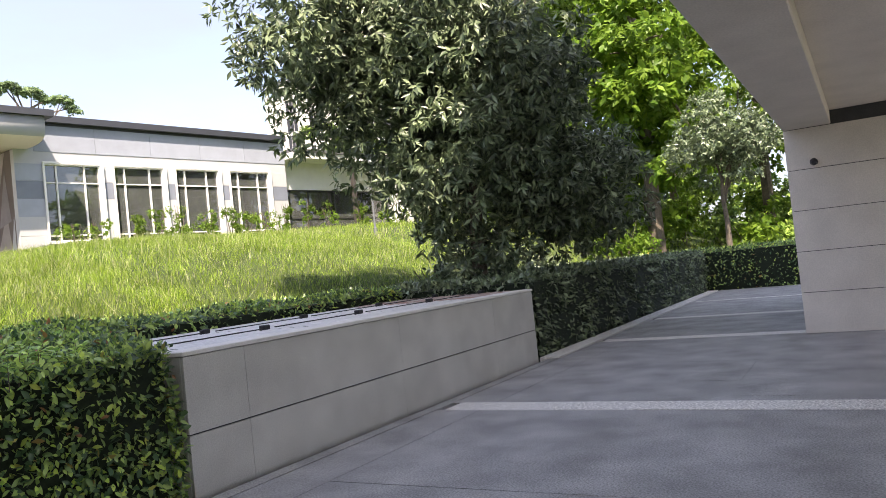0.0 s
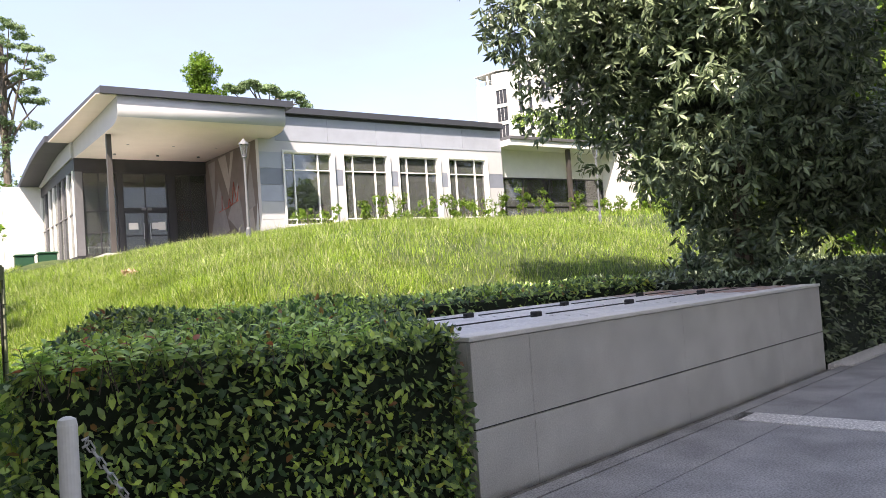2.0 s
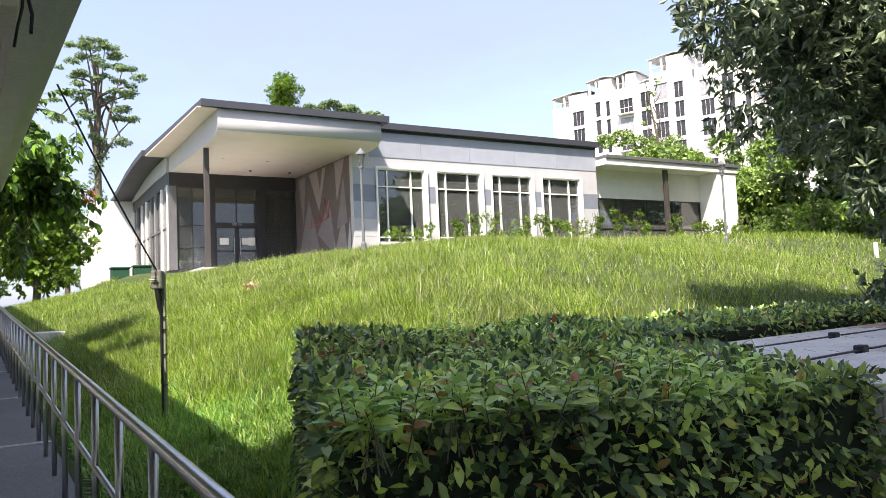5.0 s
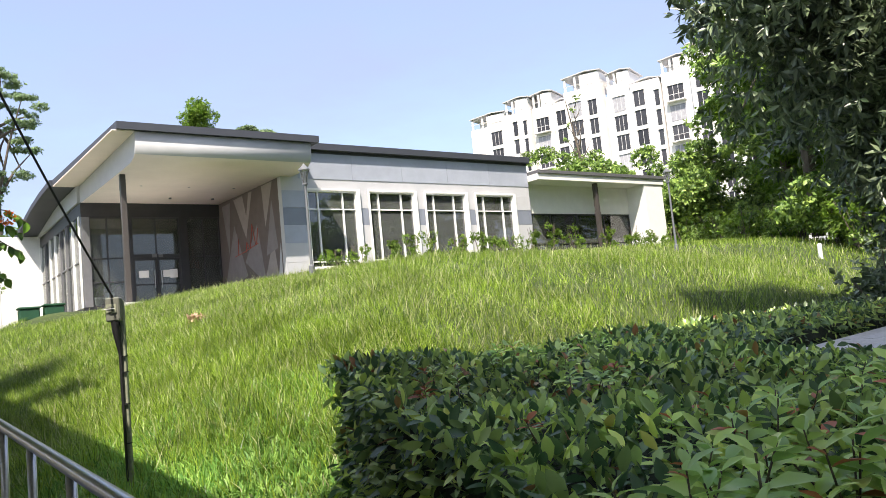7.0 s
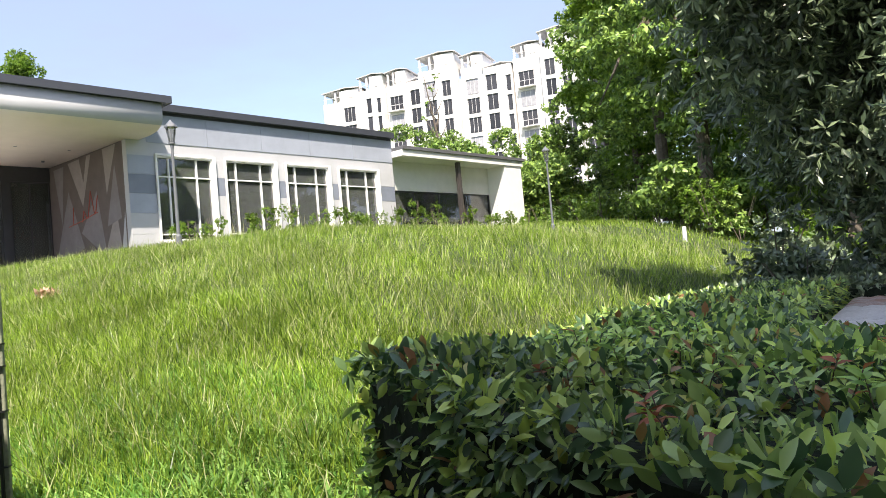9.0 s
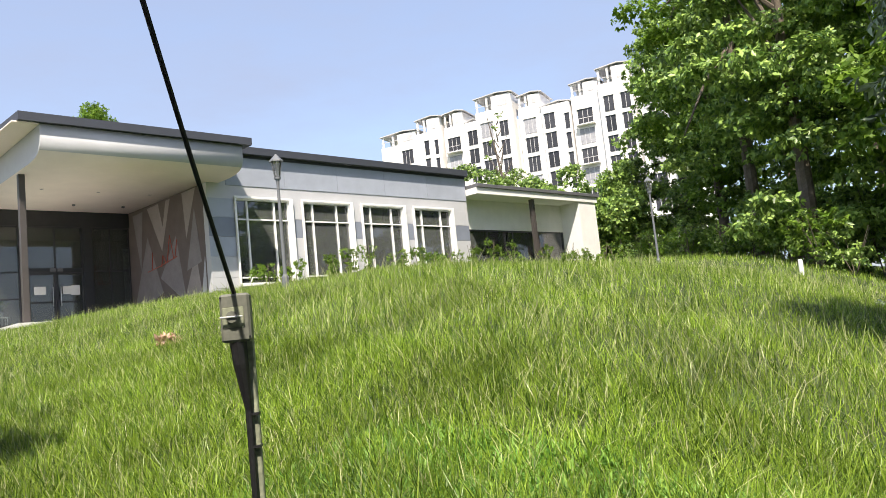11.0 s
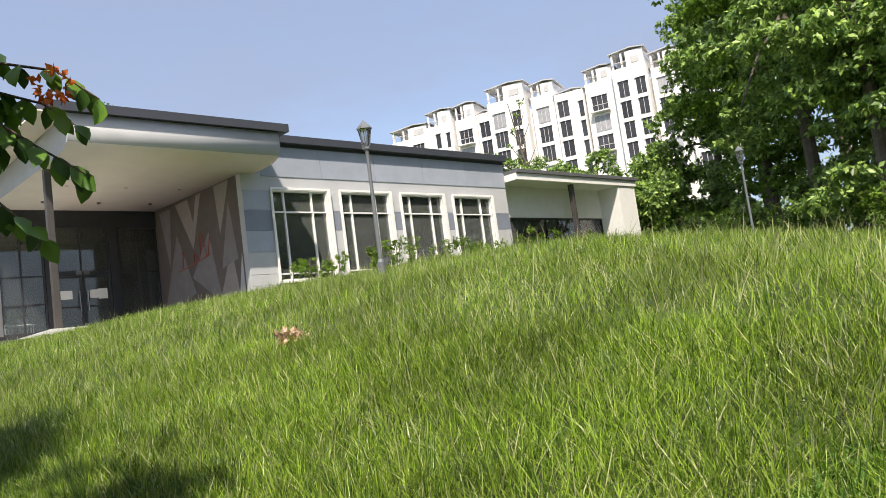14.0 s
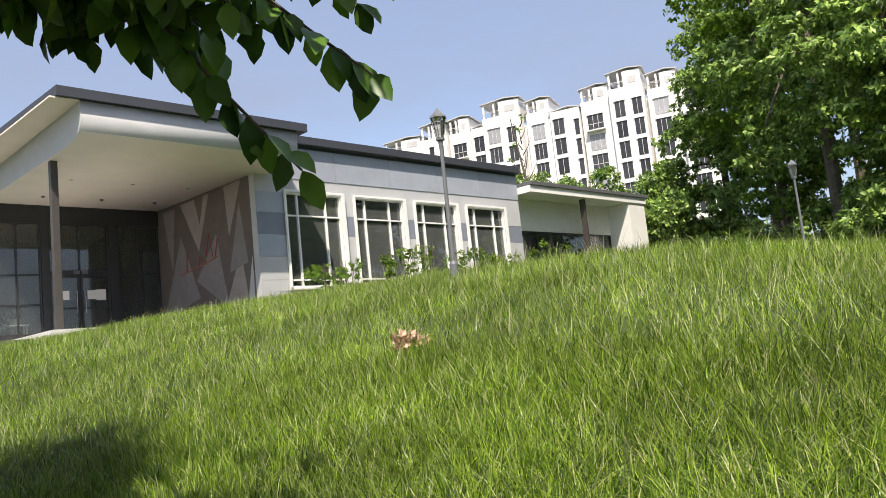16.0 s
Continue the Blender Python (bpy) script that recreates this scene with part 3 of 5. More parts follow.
def walkway():
    def pts(dx, y0, y1):
        return [(rail_x(y0) + dx, y0), (rail_x(y1) + dx, y1)]
    fl = thing("walkway_floor", "smooth grey concrete walkway ramp", "floor", kind="structure")
    ys = [2.2, 5.4, 8.9, 12.3, 15.4, 18.6, 22.0, 25.4]
    for a, b in zip(ys, ys[1:]):
        poly = [(rail_x(a) - 3.4, a + 0.006), (rail_x(a) + 0.10, a + 0.006), (rail_x(b) + 0.10, b - 0.006), (rail_x(b) - 3.4, b - 0.006)]
        part("slab", prism(poly, lambda x, y: float(ramp_z(y)) - 0.3, lambda x, y: float(ramp_z(y)) + 0.002), M_WALKFLOOR, fl)
    # Slab joints widened into pale strips that stand in for bands of light.
    for a in ys[1:-1]:
        z = float(ramp_z(a))
        part("joint", boxm((rail_x(a) - 3.4, a - 0.05, z - 0.05), (rail_x(a) + 0.10, a + 0.05, z + 0.007)), M_STONE, fl, "pale strip at a slab joint imitating a band of light")
    # steps further on
    st = thing("steps", "pale-nosed concrete steps across the walkway", "steps", kind="structure")
    z = float(ramp_z(25.4))
    for k in range(3):
        a = 25.4 + 0.46 * k
        part("step", boxm((rail_x(a) - 3.4, a + 0.002, z - 0.4), (rail_x(a) + 0.1, a + 0.46, z + 0.12 * (k + 1)), 0.01), M_CAP, st)
    zt = z + 0.36

    def far_z(y):
        return zt + 0.055 * (y - 26.8)
    fy = [26.785, 33, 40, 47, 55, 64, 74, 90]
    for a, b in zip(fy, fy[1:]):
        poly = [(rail_x(a) - 3.4, a), (rail_x(a) + 0.1, a), (rail_x(b) + 0.1, b - 0.02), (rail_x(b) - 3.4, b - 0.02)]
        part("slab", prism(poly, lambda x, y: far_z(y) - 4.0, lambda x, y: far_z(y)), M_WALKFLOOR, fl)
        part("joint", boxm((rail_x(b) - 3.4, b - 0.18, far_z(b) - 0.2), (rail_x(b) + 0.09, b - 0.02, far_z(b) + 0.012)), M_CAP, fl)
    # roof: sheet over beams, fascia beam, posts on the far side
    rf = thing("walkway_roof", "long pale green walkway roof on painted steel beams", "roof")
    y0, y1 = 4.6, 80.0

    def rz(y):
        return 2.62 + 0.055 * (y - 5.5)
    edge = [4.6, 27, 80]

    def slab(name, dx0, dx1, h0, h1, mat, label=""):
        for a, b in zip(edge, edge[1:]):
            poly = [(rail_x(a) + dx0, a), (rail_x(a) + dx1, a), (rail_x(b) + dx1, b), (rail_x(b) + dx0, b)]
            part(name, prism(poly, lambda x, y: rz(y) + h0, lambda x, y: rz(y) + h1), mat, rf, label)
    slab("roof_sheet", -3.6, -0.30, 0.16, 0.22, M_ROOFSOFFIT)
    slab("edge_beam", -0.42, -0.30, -0.10, 0.158, M_ROOFSOFFIT, "pale green edge beam")
    slab("gutter", -0.298, -0.20, -0.02, 0.20, M_ROOFSOFFIT)
    slab("edge_beam", -3.4, -3.28, -0.12, 0.158, M_ROOFSOFFIT)
    y = 7.3
    while y < 78:
        a = rail_x(y)
        part("cross_beam", boxm((a - 3.27, y - 0.14, rz(y) - 0.17), (a - 0.422, y + 0.14, rz(y) + 0.12), 0.006), M_BEAM, rf, "cream painted cross beam")
        gz = float(ramp_z(y)) if y < 26.8 else far_z(y)
        part("post", boxm((a - 3.40, y - 0.08, gz), (a - 3.24, y + 0.08, rz(y) - 0.13), 0.006), M_BEAM, rf)
        y += 4.2
    # Low wall built taller than known, to keep sky light off the hedge.
    wall = thing("walkway_wall", "cream wall beyond the walkway, raised to block the western sky", "wall", kind="structure")
    part("wall", boxm((-6.6, -8, -0.3), (-6.35, 90, 3.4)), M_CONC, wall)
    g = thing("drain_grate", "slotted grey drain grate set in the walkway", "drain grate")
    z = float(ramp_z(8.0))
    for q in range(6):
        part("bar", boxm((-1.72 + q * 0.045, 7.8, z - 0.02), (-1.70 + q * 0.045, 8.25, z + 0.026)), M_DARKMETAL, g)
    # hanging cables under the roof edge
    for k, (dy, drop) in enumerate(((6.55, 0.5), (6.62, 0.34), (6.95, 0.42))):
        c = thing("cable", "loose black cable hanging from the walkway roof", "cable")
        p = [(rail_x(dy) - 0.44 + 0.012 * math.sin(q * 1.1 + k), dy + 0.10 * math.sin(q * 0.5 + k), rz(dy) + 0.05 - drop * q / 8) for q in range(9)]
        part("wire", tubem(p, 0.005, 5), M_BLACK, c)


walkway()


def railing():
    t = thing("railing", "brushed stainless handrail with a mid rail beside the ramp", "railing")
    H = 0.93
    ys = np.arange(5.88, 27.0, 1.15)

    def at(y, h):
        return (rail_x(y), y, float(ramp_z(y)) + h)
    y0 = ys[0]
    top = [at(y0, 0.02), at(y0, H - 0.10), (rail_x(y0), y0 + 0.03, float(ramp_z(y0)) + H - 0.03), at(y0 + 0.1, H)] + [at(y, H) for y in np.arange(y0 + 0.6, 26.9, 1.0)]
    part("handrail", tubem(top, 0.026, 12), M_STEEL, t, smooth=True)
    part("mid_rail", tubem([at(y0 + 0.02, 0.52), at(26.8, 0.52)], 0.016, 8), M_STEEL, t, smooth=True)
    for k, y in enumerate(np.arange(y0 + 0.62, 26.8, 0.74)):
        part("post", tubem([at(y, 0.0), at(y, H - 0.02)], 0.019, 8), M_STEEL, t, smooth=True)


railing()


def bollard():
    x, y = -0.47, 5.74
    t = thing("bollard", "white painted steel bollard with a chain eye", "bollard", (x, y, 0))
    part("post", tubem([(0, 0, 0), (0, 0, 0.93), (0, 0, 0.955), (0, 0, 0.965)], [0.040, 0.040, 0.034, 0.015], 20), M_WHITE, t, smooth=False)
    part("eye", tubem([(0.05, -0.01, 0.86), (0.075, -0.01, 0.87), (0.075, -0.01, 0.84), (0.05, -0.01, 0.83)], 0.006, 6), M_STEEL, t)
    c = thing("chain", "sagging galvanised steel chain hung from the bollard", "chain", (x, y, 0))
    n = 40

    def hang(s):
        return Vector((0.07 + 0.75 * s, -0.01 - 0.25 * s, max(0.012, 0.85 - 1.5 * s + 0.65 * s * s)))
    for k in range(n):
        p, q = hang(k / n), hang((k + 1) / n)
        d = (q - p).normalized()
        side = d.cross(Vector((0, 0, 1))).normalized() if k % 2 else d.cross(d.cross(Vector((0, 0, 1)))).normalized()
        m = (p + q) / 2
        e, w = d * (q - p).length * 0.72, side * 0.012
        loop = [m - e, m - e * 0.6 + w, m + e * 0.6 + w, m + e, m + e * 0.6 - w, m - e * 0.6 - w, m - e]
        part("link", tubem(loop, 0.0042, 5), M_STEEL, c)


bollard()


def junction_post():
    x, y = -0.215, 11.405
    z = float(ground_z(x, y))
    H = 1.89 - z
    t = thing("junction_post", "grey-green timber post carrying an electrical isolator box", "post", (x, y, z), -37)
    part("post", boxm((0.014, 0.035, -0.1), (0.046, 0.067, H - 0.02), 0.004), M_POST, t)
    bx = part("box", boxm((-0.05, -0.035, H - 0.165), (0.05, 0.033, H), 0.008), M_PVC, t, "weathered grey plastic isolator box")
    part("recess", boxm((-0.042, -0.039, H - 0.115), (0.030, -0.0355, H - 0.045), 0.003), M_POST, bx)
    part("knob", tubem([(-0.008, -0.055, H - 0.08), (-0.008, -0.040, H - 0.08)], 0.020, 12), M_PVC, bx)
    part("lever", boxm((-0.048, -0.062, H - 0.083), (0.028, -0.056, H - 0.077), 0.002), M_TIN, bx)
    for hx, hz in ((-0.045, -0.012), (0.045, -0.15)):
        part("screw", tubem([(hx, -0.037, H + hz), (hx, -0.0352, H + hz)], 0.004, 6), M_BLACK, bx)
    part("cable_boot", tubem([(0.0, -0.0, H - 0.16), (0.004, 0.002, H - 0.24), (0.016, 0.02, H - 0.40), (0.018, 0.024, 0.05)], [0.030, 0.026, 0.012, 0.009], 9), M_BLACK, t, "black cable sleeve taped to the post")
    for h in (0.35, 0.62, 0.84, 0.95):
        part("tie", boxm((0.011, 0.012, h), (0.049, 0.070, h + 0.008)), M_BLACK, t)
    w = thing("overhead_cable", "black cable slung from the walkway roof to the post", "cable")
    a, b = Vector((x, y, 1.88)), Vector((-1.06, 10.53, 3.25))
    p = [a + (b - a) * s + Vector((0, 0, -0.12 * s * (1 - s))) for s in (k / 12 for k in range(13))]
    part("wire", tubem(p, 0.008, 6), M_BLACK, w)


junction_post()

# ---- hedges ----


def hedge(name, label, poly, z0, z1, dense, size, mat=None, seed=3, uneven=0.05):
    """A clipped hedge over a plan polygon: a dark inner mass and leaves over its sides and top."""
    t = thing(name, label, "hedge")
    g = np.random.default_rng(seed)
    P = [Vector(p) for p in poly]
    c = sum(P, Vector((0, 0))) / len(P)
    inner = [(p + (c - p).normalized() * 0.10) for p in P]
    top = z1 if callable(z1) else (lambda x, y: z1)
    # Solid core, near black to imitate the shade between the leaves.
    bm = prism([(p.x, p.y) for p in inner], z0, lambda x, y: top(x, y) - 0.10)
    part("inner_mass", bm, M_HEDGE_IN, t, "inner core coloured dark as shade between leaves")
    places, normals = [], []
    for a, b in zip(P, P[1:] + P[:1]):
        L = (b - a).length
        n = int(dense * L * (top(a.x, a.y) - z0))
        s, h = g.random(n), g.random(n)
        q = np.outer(1 - s, np.array(a)) + np.outer(s, np.array(b))
        zz = z0 + (np.array([top(*a) * (1 - k) + top(*b) * k for k in s]) - z0) * h
        nn = np.array([(b - a).y, -(b - a).x, 0]) / L
        wob = uneven * np.sin(s * L * 3.1 + 1) * np.sin(zz * 4 + s * 2)
        p3 = np.column_stack([q, zz]) - nn * (0.02 + 0.10 * g.random((n, 1)) ** 2) + nn * wob[:, None]
        places.append(p3)
        normals.append(np.tile(nn, (n, 1)))
    # top by rejection in the bounding box
    lo = np.array([min(p.x for p in P), min(p.y for p in P)])
    hi = np.array([max(p.x for p in P), max(p.y for p in P)])
    n = int(dense * (hi - lo).prod())
    q = lo + g.random((n, 2)) * (hi - lo)
    ok = np.ones(n, bool)
    for a, b in zip(P, P[1:] + P[:1]):
        ok &= (b.x - a.x) * (q[:, 1] - a.y) - (b.y - a.y) * (q[:, 0] - a.x) >= 0
    q = q[ok]
    zz = np.array([top(*k) for k in q]) - 0.02 - 0.09 * g.random(len(q)) ** 2 + uneven * np.sin(q[:, 0] * 3.3) * np.sin(q[:, 1] * 2.9 + 0.5)
    places.append(np.column_stack([q, zz]))
    normals.append(np.tile([0, 0, 1.0], (len(q), 1)))
    p, nn = np.concatenate(places), np.concatenate(normals)
    n = len(p)
    side = 1 - nn[:, 2:3]
    along = nn * 0.55 + g.normal(size=(n, 3)) * 0.6 + side * np.array([0, 0, -0.25])
    face = nn * 0.6 + g.normal(size=(n, 3)) * 0.5 + np.array([0, 0, 0.6])
    k = g.uniform(0.6, 1.25, n)
    (broad_leaves if size < 0.08 else leaves)("leaf_cover", p, along, face, size * k, size * 0.46 * k, mat or M_HEDGE, t)
    return t


hedge("hedge", "clipped broad-leaved hedge with a few russet leaves", [(-0.62, 6.45), (1.88, 6.18), (2.55, 9.1), (0.38, 9.45)], -0.1, lambda x, y: 1.10 + 0.075 * max(0, y - 6.4), 1350, 0.067, seed=3)
hedge("hedge", "clipped low hedge running behind the planter", [terrace_xy(0.9, 2.27), terrace_xy(6.6, 2.27), terrace_xy(6.6, 3.9), terrace_xy(0.4, 3.5)], 0.2, 1.24, 600, 0.085, seed=4)
# Terrace-edge hedge takes the darker evergreen leaf in place of real shade.
hedge("hedge", "clipped hedge along the terrace edge, leaf colour darkened for shade", [terrace_xy(6.62, 0.0), terrace_xy(20.2, 0.0), terrace_xy(20.2, 2.4), terrace_xy(6.62, 3.9)], -0.1, 1.22, 300, 0.11, M_DARKTREE, seed=5)
hedge("hedge", "clipped hedge across the far end of the terrace", [terrace_xy(20.25, -3.6), terrace_xy(22.3, -3.6), terrace_xy(22.3, 2.4), terrace_xy(20.25, 2.4)], -0.1, 1.25, 260, 0.11, seed=6)



def hedge_shoots(name, label, spots, size, mat, seed):
    """Young shoots standing out of the clipped hedge: a stem with a whorl of leaves each."""
    t = thing(name, label, "hedge shoots", kind="stuff")
    g = np.random.default_rng(seed)
    bm = bmesh.new()
    P, A, F, S = [], [], [], []
    for x, y, z, h in spots:
        lean = Vector((g.normal() * 0.3, g.normal() * 0.3, 1.0)).normalized()
        o = Vector((x, y, z))
        tube(bm, [o - lean * 0.12, o + lean * h], [0.003, 0.002], 4, False)
        n = 5 + int(h * 45)
        for k in range(n):
            f = (k + 1) / n
            ang = 2.4 * k + float(g.uniform(0, 0.6))
            d = Vector((math.cos(ang), math.sin(ang), 0.25 + 0.7 * f * f))
            P.append(o + lean * h * f)
            A.append(d)
            F.append(Vector((0, 0, 1)) + Vector(g.normal(size=3)) * 0.3)
            S.append(size * float(g.uniform(0.6, 1.15)) * (1.15 - 0.4 * f))
    part("stem", bm, M_BARK, t)
    S = np.array(S)
    broad_leaves("leaf_cover", np.array(P), np.array(A), np.array(F), S, S * 0.45, mat, t, 0.3)


g = np.random.default_rng(61)
near_corner = [(-0.52 + 1.9 * u, 6.36 - 0.2 * u + (0.25 + 0.8 * u) * w, 1.08, 0.04 + 0.13 * float(g.random())) for u, w in g.random((95, 2))]
hedge_shoots("hedge_shoots", "bright young shoots standing above the clipped hedge", near_corner, 0.088, M_SHOOT, 62)
top_shoots = [(0.1 + 0.35 * v + 1.6 * u, 7.0 + 2.2 * v, 1.12 + 0.165 * v, 0.02 + 0.05 * float(g.random())) for u, v in g.random((70, 2))]
hedge_shoots("hedge_shoots", "scattered young green shoots on the hedge top", top_shoots, 0.07, M_SHOOT, 63)
russet = [(0.30, 8.9, 1.28, 0.03), (0.02, 8.0, 1.22, 0.03), (0.06, 8.05, 1.22, 0.05), (0.45, 8.6, 1.26, 0.03), (-0.12, 7.3, 1.17, 0.03), (0.9, 7.9, 1.21, 0.04)]
hedge_shoots("hedge_shoots", "small clusters of withered russet leaves on the hedge", russet, 0.06, M_RUSSET, 64)

# ---- pavilion ----
YF, YG = 38.25, 46.5
XL, XM, XR, XW = 6.6, 13.6, 29.3, 40.7
Z0, ZF = 3.2, 4.0


def framed(parent, x0, x1, z0, z1, y, cols, rows, mat, depth=0.12, bar=0.07, rim=0.1, glass=None):
    """A glazed opening in a wall facing -y: rim, bars and panes."""
    def b(name, ax, az, bx, bz, d0, d1):
        return part(name, boxm((ax, y + d0, az), (bx, y + d1, bz), 0.004), mat, parent)
    b("frame", x0, z0, x0 + rim, z1, -depth, depth)
    b("frame", x1 - rim, z0, x1, z1, -depth, depth)
    b("frame", x0 + rim, z1 - rim, x1 - rim, z1, -depth, depth)
    b("frame", x0 + rim, z0, x1 - rim, z0 + rim, -depth, depth)
    for c in cols:
        b("mullion", c - bar / 2, z0 + rim, c + bar / 2, z1 - rim, -depth * 0.7, depth * 0.5)
    xs = [x0 + rim] + [v for c in cols for v in (c - bar / 2, c + bar / 2)] + [x1 - rim]
    for r in rows:
        for a, c in zip(xs[::2], xs[1::2]):
            b("transom", a, r - bar / 2, c, r + bar / 2, -depth * 0.6, depth * 0.4)
    p = part("pane", boxm((x0 + rim, y + 0.005, z0 + rim), (x1 - rim, y + 0.017, z1 - rim)), glass or M_GLASS, parent, "clear reflecting glass")
    p.visible_shadow = False


def pavilion():
    t = thing("pavilion", "single-storey grey and white pavilion with a deep canopy and tall windows", "building")
    ZT = 10.26
    wins = [(14.85, 17.55), (18.25, 20.98), (21.70, 24.38), (25.12, 27.88)]
    zw0, zw1 = 4.68, 8.42
    # front wall in pieces round the windows
    xs = [XM] + [v for w in wins for v in w] + [XR]
    for a, b in zip(xs[::2], xs[1::2]):
        part("wall", boxm((a, YF, Z0), (b, YF + 0.35, zw1)), M_WALL, t)
    for a, b in wins:
        part("wall", boxm((a, YF, Z0), (b, YF + 0.35, zw0)), M_WALL, t)
    part("wall", boxm((XM, YF, zw1 + 0.001), (XR, YF + 0.35, ZT)), M_WALL, t, "pale grey rendered band above the windows")
    # blue-grey band of panels under the eaves
    px = np.linspace(XM + 0.9, XR, 6)
    for a, b in zip(px, px[1:]):
        part("panel", boxm((a + 0.006, YF - 0.03, 9.0), (b - 0.006, YF - 0.002, ZT), 0.003), M_BLUE, t)
    # pier panels
    for a, b in zip(xs[::2], xs[1::2]):
        zs = [4.0, 4.55, 5.0, 5.9, 6.75, 7.6, 8.42]
        for k, (c, d) in enumerate(zip(zs, zs[1:])):
            m = M_BLUE_D if k == 4 else (M_BLUE if k in (3, 5) and a < 14 else M_WALL)
            part("panel", boxm((a + 0.012, YF - 0.024, c + 0.008), (b - 0.012, YF - 0.002, d - 0.008), 0.003), m, t)
    for a, b in wins:
        w = part("window", boxm((a - 0.02, YF - 0.16, zw0 - 0.08), (b + 0.02, YF + 0.2, zw0 - 0.002), 0.004), M_WHITE, t, "tall white-framed window with a low sill")
        c = b - a
        framed(w, a, b, zw0, zw1, YF + 0.02, [a + 0.22 * c, a + 0.72 * c], [7.52, 4.98], M_WHITE, 0.12, 0.06, 0.07, M_WINGLASS)
        part("reveal", boxm((b - 0.02, YF - 0.20, zw0), (b + 0.16, YF - 0.125, zw1 + 0.1), 0.004), M_WHITE, w)
        part("reveal", boxm((a - 0.06, YF - 0.20, zw1 + 0.002), (b - 0.022, YF - 0.125, zw1 + 0.1), 0.004), M_WHITE, w)
        part("reveal", boxm((a - 0.06, YF - 0.20, zw0), (a + 0.02, YF - 0.125, zw1), 0.004), M_WHITE, w)
    # main roof with a dark fascia
    part("roof", boxm((XM + 0.9, YF - 0.32, 10.38), (XR + 0.02, 60, 10.71), 0.01), M_FASCIA, t, "flat roof with a dark grey fascia")
    # Strip in the fascia's dark colour, imitating the shade below the roof edge.
    part("eave", boxm((XM + 0.9, YF - 0.03, 10.262), (XR, YF + 0.36, 10.378)), M_FASCIA, t)
    # entrance canopy
    part("canopy_roof", prism([(5.9, 35.9), (14.55, 35.9), (14.55, 47.0), (6.2, 47.0), (5.45, 47.0)], 10.16, 10.46), M_FASCIA, t, "dark-edged canopy roof")
    # left roof edge runs on along the side and dips at the back
    side = [(47.0, 10.46), (50, 10.42), (53, 10.25), (56, 9.95), (60, 9.5)]
    for (a, za), (b, zb) in zip(side, side[1:]):
        bm = bmesh.new()
        v = [bm.verts.new(p) for p in ((5.3, a, za - 0.3), (15, a, za - 0.3), (15, b, zb - 0.3), (5.3, b, zb - 0.3), (5.3, a, za), (15, a, za), (15, b, zb), (5.3, b, zb))]
        for f in ((3, 2, 1, 0), (4, 5, 6, 7), (0, 1, 5, 4), (1, 2, 6, 5), (2, 3, 7, 6), (3, 0, 4, 7)):
            bm.faces.new([v[k] for k in f])
        part("side_roof", bm, M_FASCIA, t)
    # white canopy box under the roof: front fascia, side fascia, soffit
    bm = bmesh.new()
    cove = [(36.10, 10.155), (36.10, 9.62), (36.14, 9.44), (36.26, 9.28), (36.48, 9.16), (36.8, 9.09), (37.3, 9.06), (39.5, 9.09), (43, 9.15), (46.6, 9.24)]
    lft = [bm.verts.new((6.6, y, z)) for y, z in cove]
    rgt = [bm.verts.new((14.2, y, z)) for y, z in cove]
    for k in range(len(cove) - 1):
        f = bm.faces.new((lft[k], rgt[k], rgt[k + 1], lft[k + 1]))
        f.smooth, f.material_index = True, int(k < 3)
    tl, tr = bm.verts.new((6.6, 46.6, 10.155)), bm.verts.new((14.2, 46.6, 10.155))
    bm.faces.new(lft + [tl]).material_index = 1
    bm.faces.new(rgt[::-1] + [tr]).material_index = 1
    bm.faces.new((lft[0], rgt[0], tr, tl))
    bmesh.ops.recalc_face_normals(bm, faces=bm.faces)
    part("canopy_box", bm, [M_SOFFIT, M_WALL], t, "cream painted canopy soffit and fascia")
    # pale soffit under the roof's overhang
    part("roof_soffit", prism([(5.75, 36.05), (6.58, 36.05), (6.58, 46.9), (5.45, 46.9)], 10.11, 10.157), M_SOFFIT, t)
    part("side_fascia", boxm((6.45, 46.6, 9.25), (6.7, 60, 10.1)), M_WALL, t)
    for k in range(3):
        for j in range(3):
            x, y = 8.2 + 2.2 * k, 38.5 + 3.0 * j
            z = 9.15
            part("downlight", tubem([(x, y, z - 0.03), (x, y, z + 0.06)], 0.07, 10), M_GREYMETAL, t)
    part("column", boxm((6.70, 39.05, Z0), (6.92, 39.27, 9.12), 0.01), M_COLUMN, t, "slim dark steel column")
    # mural wall beside the entrance
    part("mural_wall", boxm((XM, YF + 0.352, Z0), (XM + 0.3, YG + 0.1, 9.3)), M_MURAL, t, "dark brown mural wall with angular figures")
    shards = [((44.2, 9.05), (41.7, 9.05), (42.8, 6.8)), ((40.5, 9.05), (39.2, 9.05), (40.3, 7.0)), ((42.95, 9.05), (42.15, 9.05), (42.6, 7.9)), ((46.3, 4.2), (44.3, 7.7), (42.9, 4.9)),
              ((43.1, 5.6), (41.3, 7.3), (40.6, 4.2)), ((40.9, 4.2), (39.5, 6.3), (39.1, 4.2)), ((38.7, 4.1), (38.7, 6.0), (39.25, 4.1)), ((45.9, 9.0), (45.2, 6.2), (44.7, 9.0)), ((40.4, 5.6), (39.4, 8.2), (39.0, 5.8))]
    tones = (M_MURAL_A, M_MURAL_A, M_MURAL, M_MURAL_B, M_MURAL_B, M_MURAL_A, M_WALL, M_MURAL_B, M_MURAL_B)
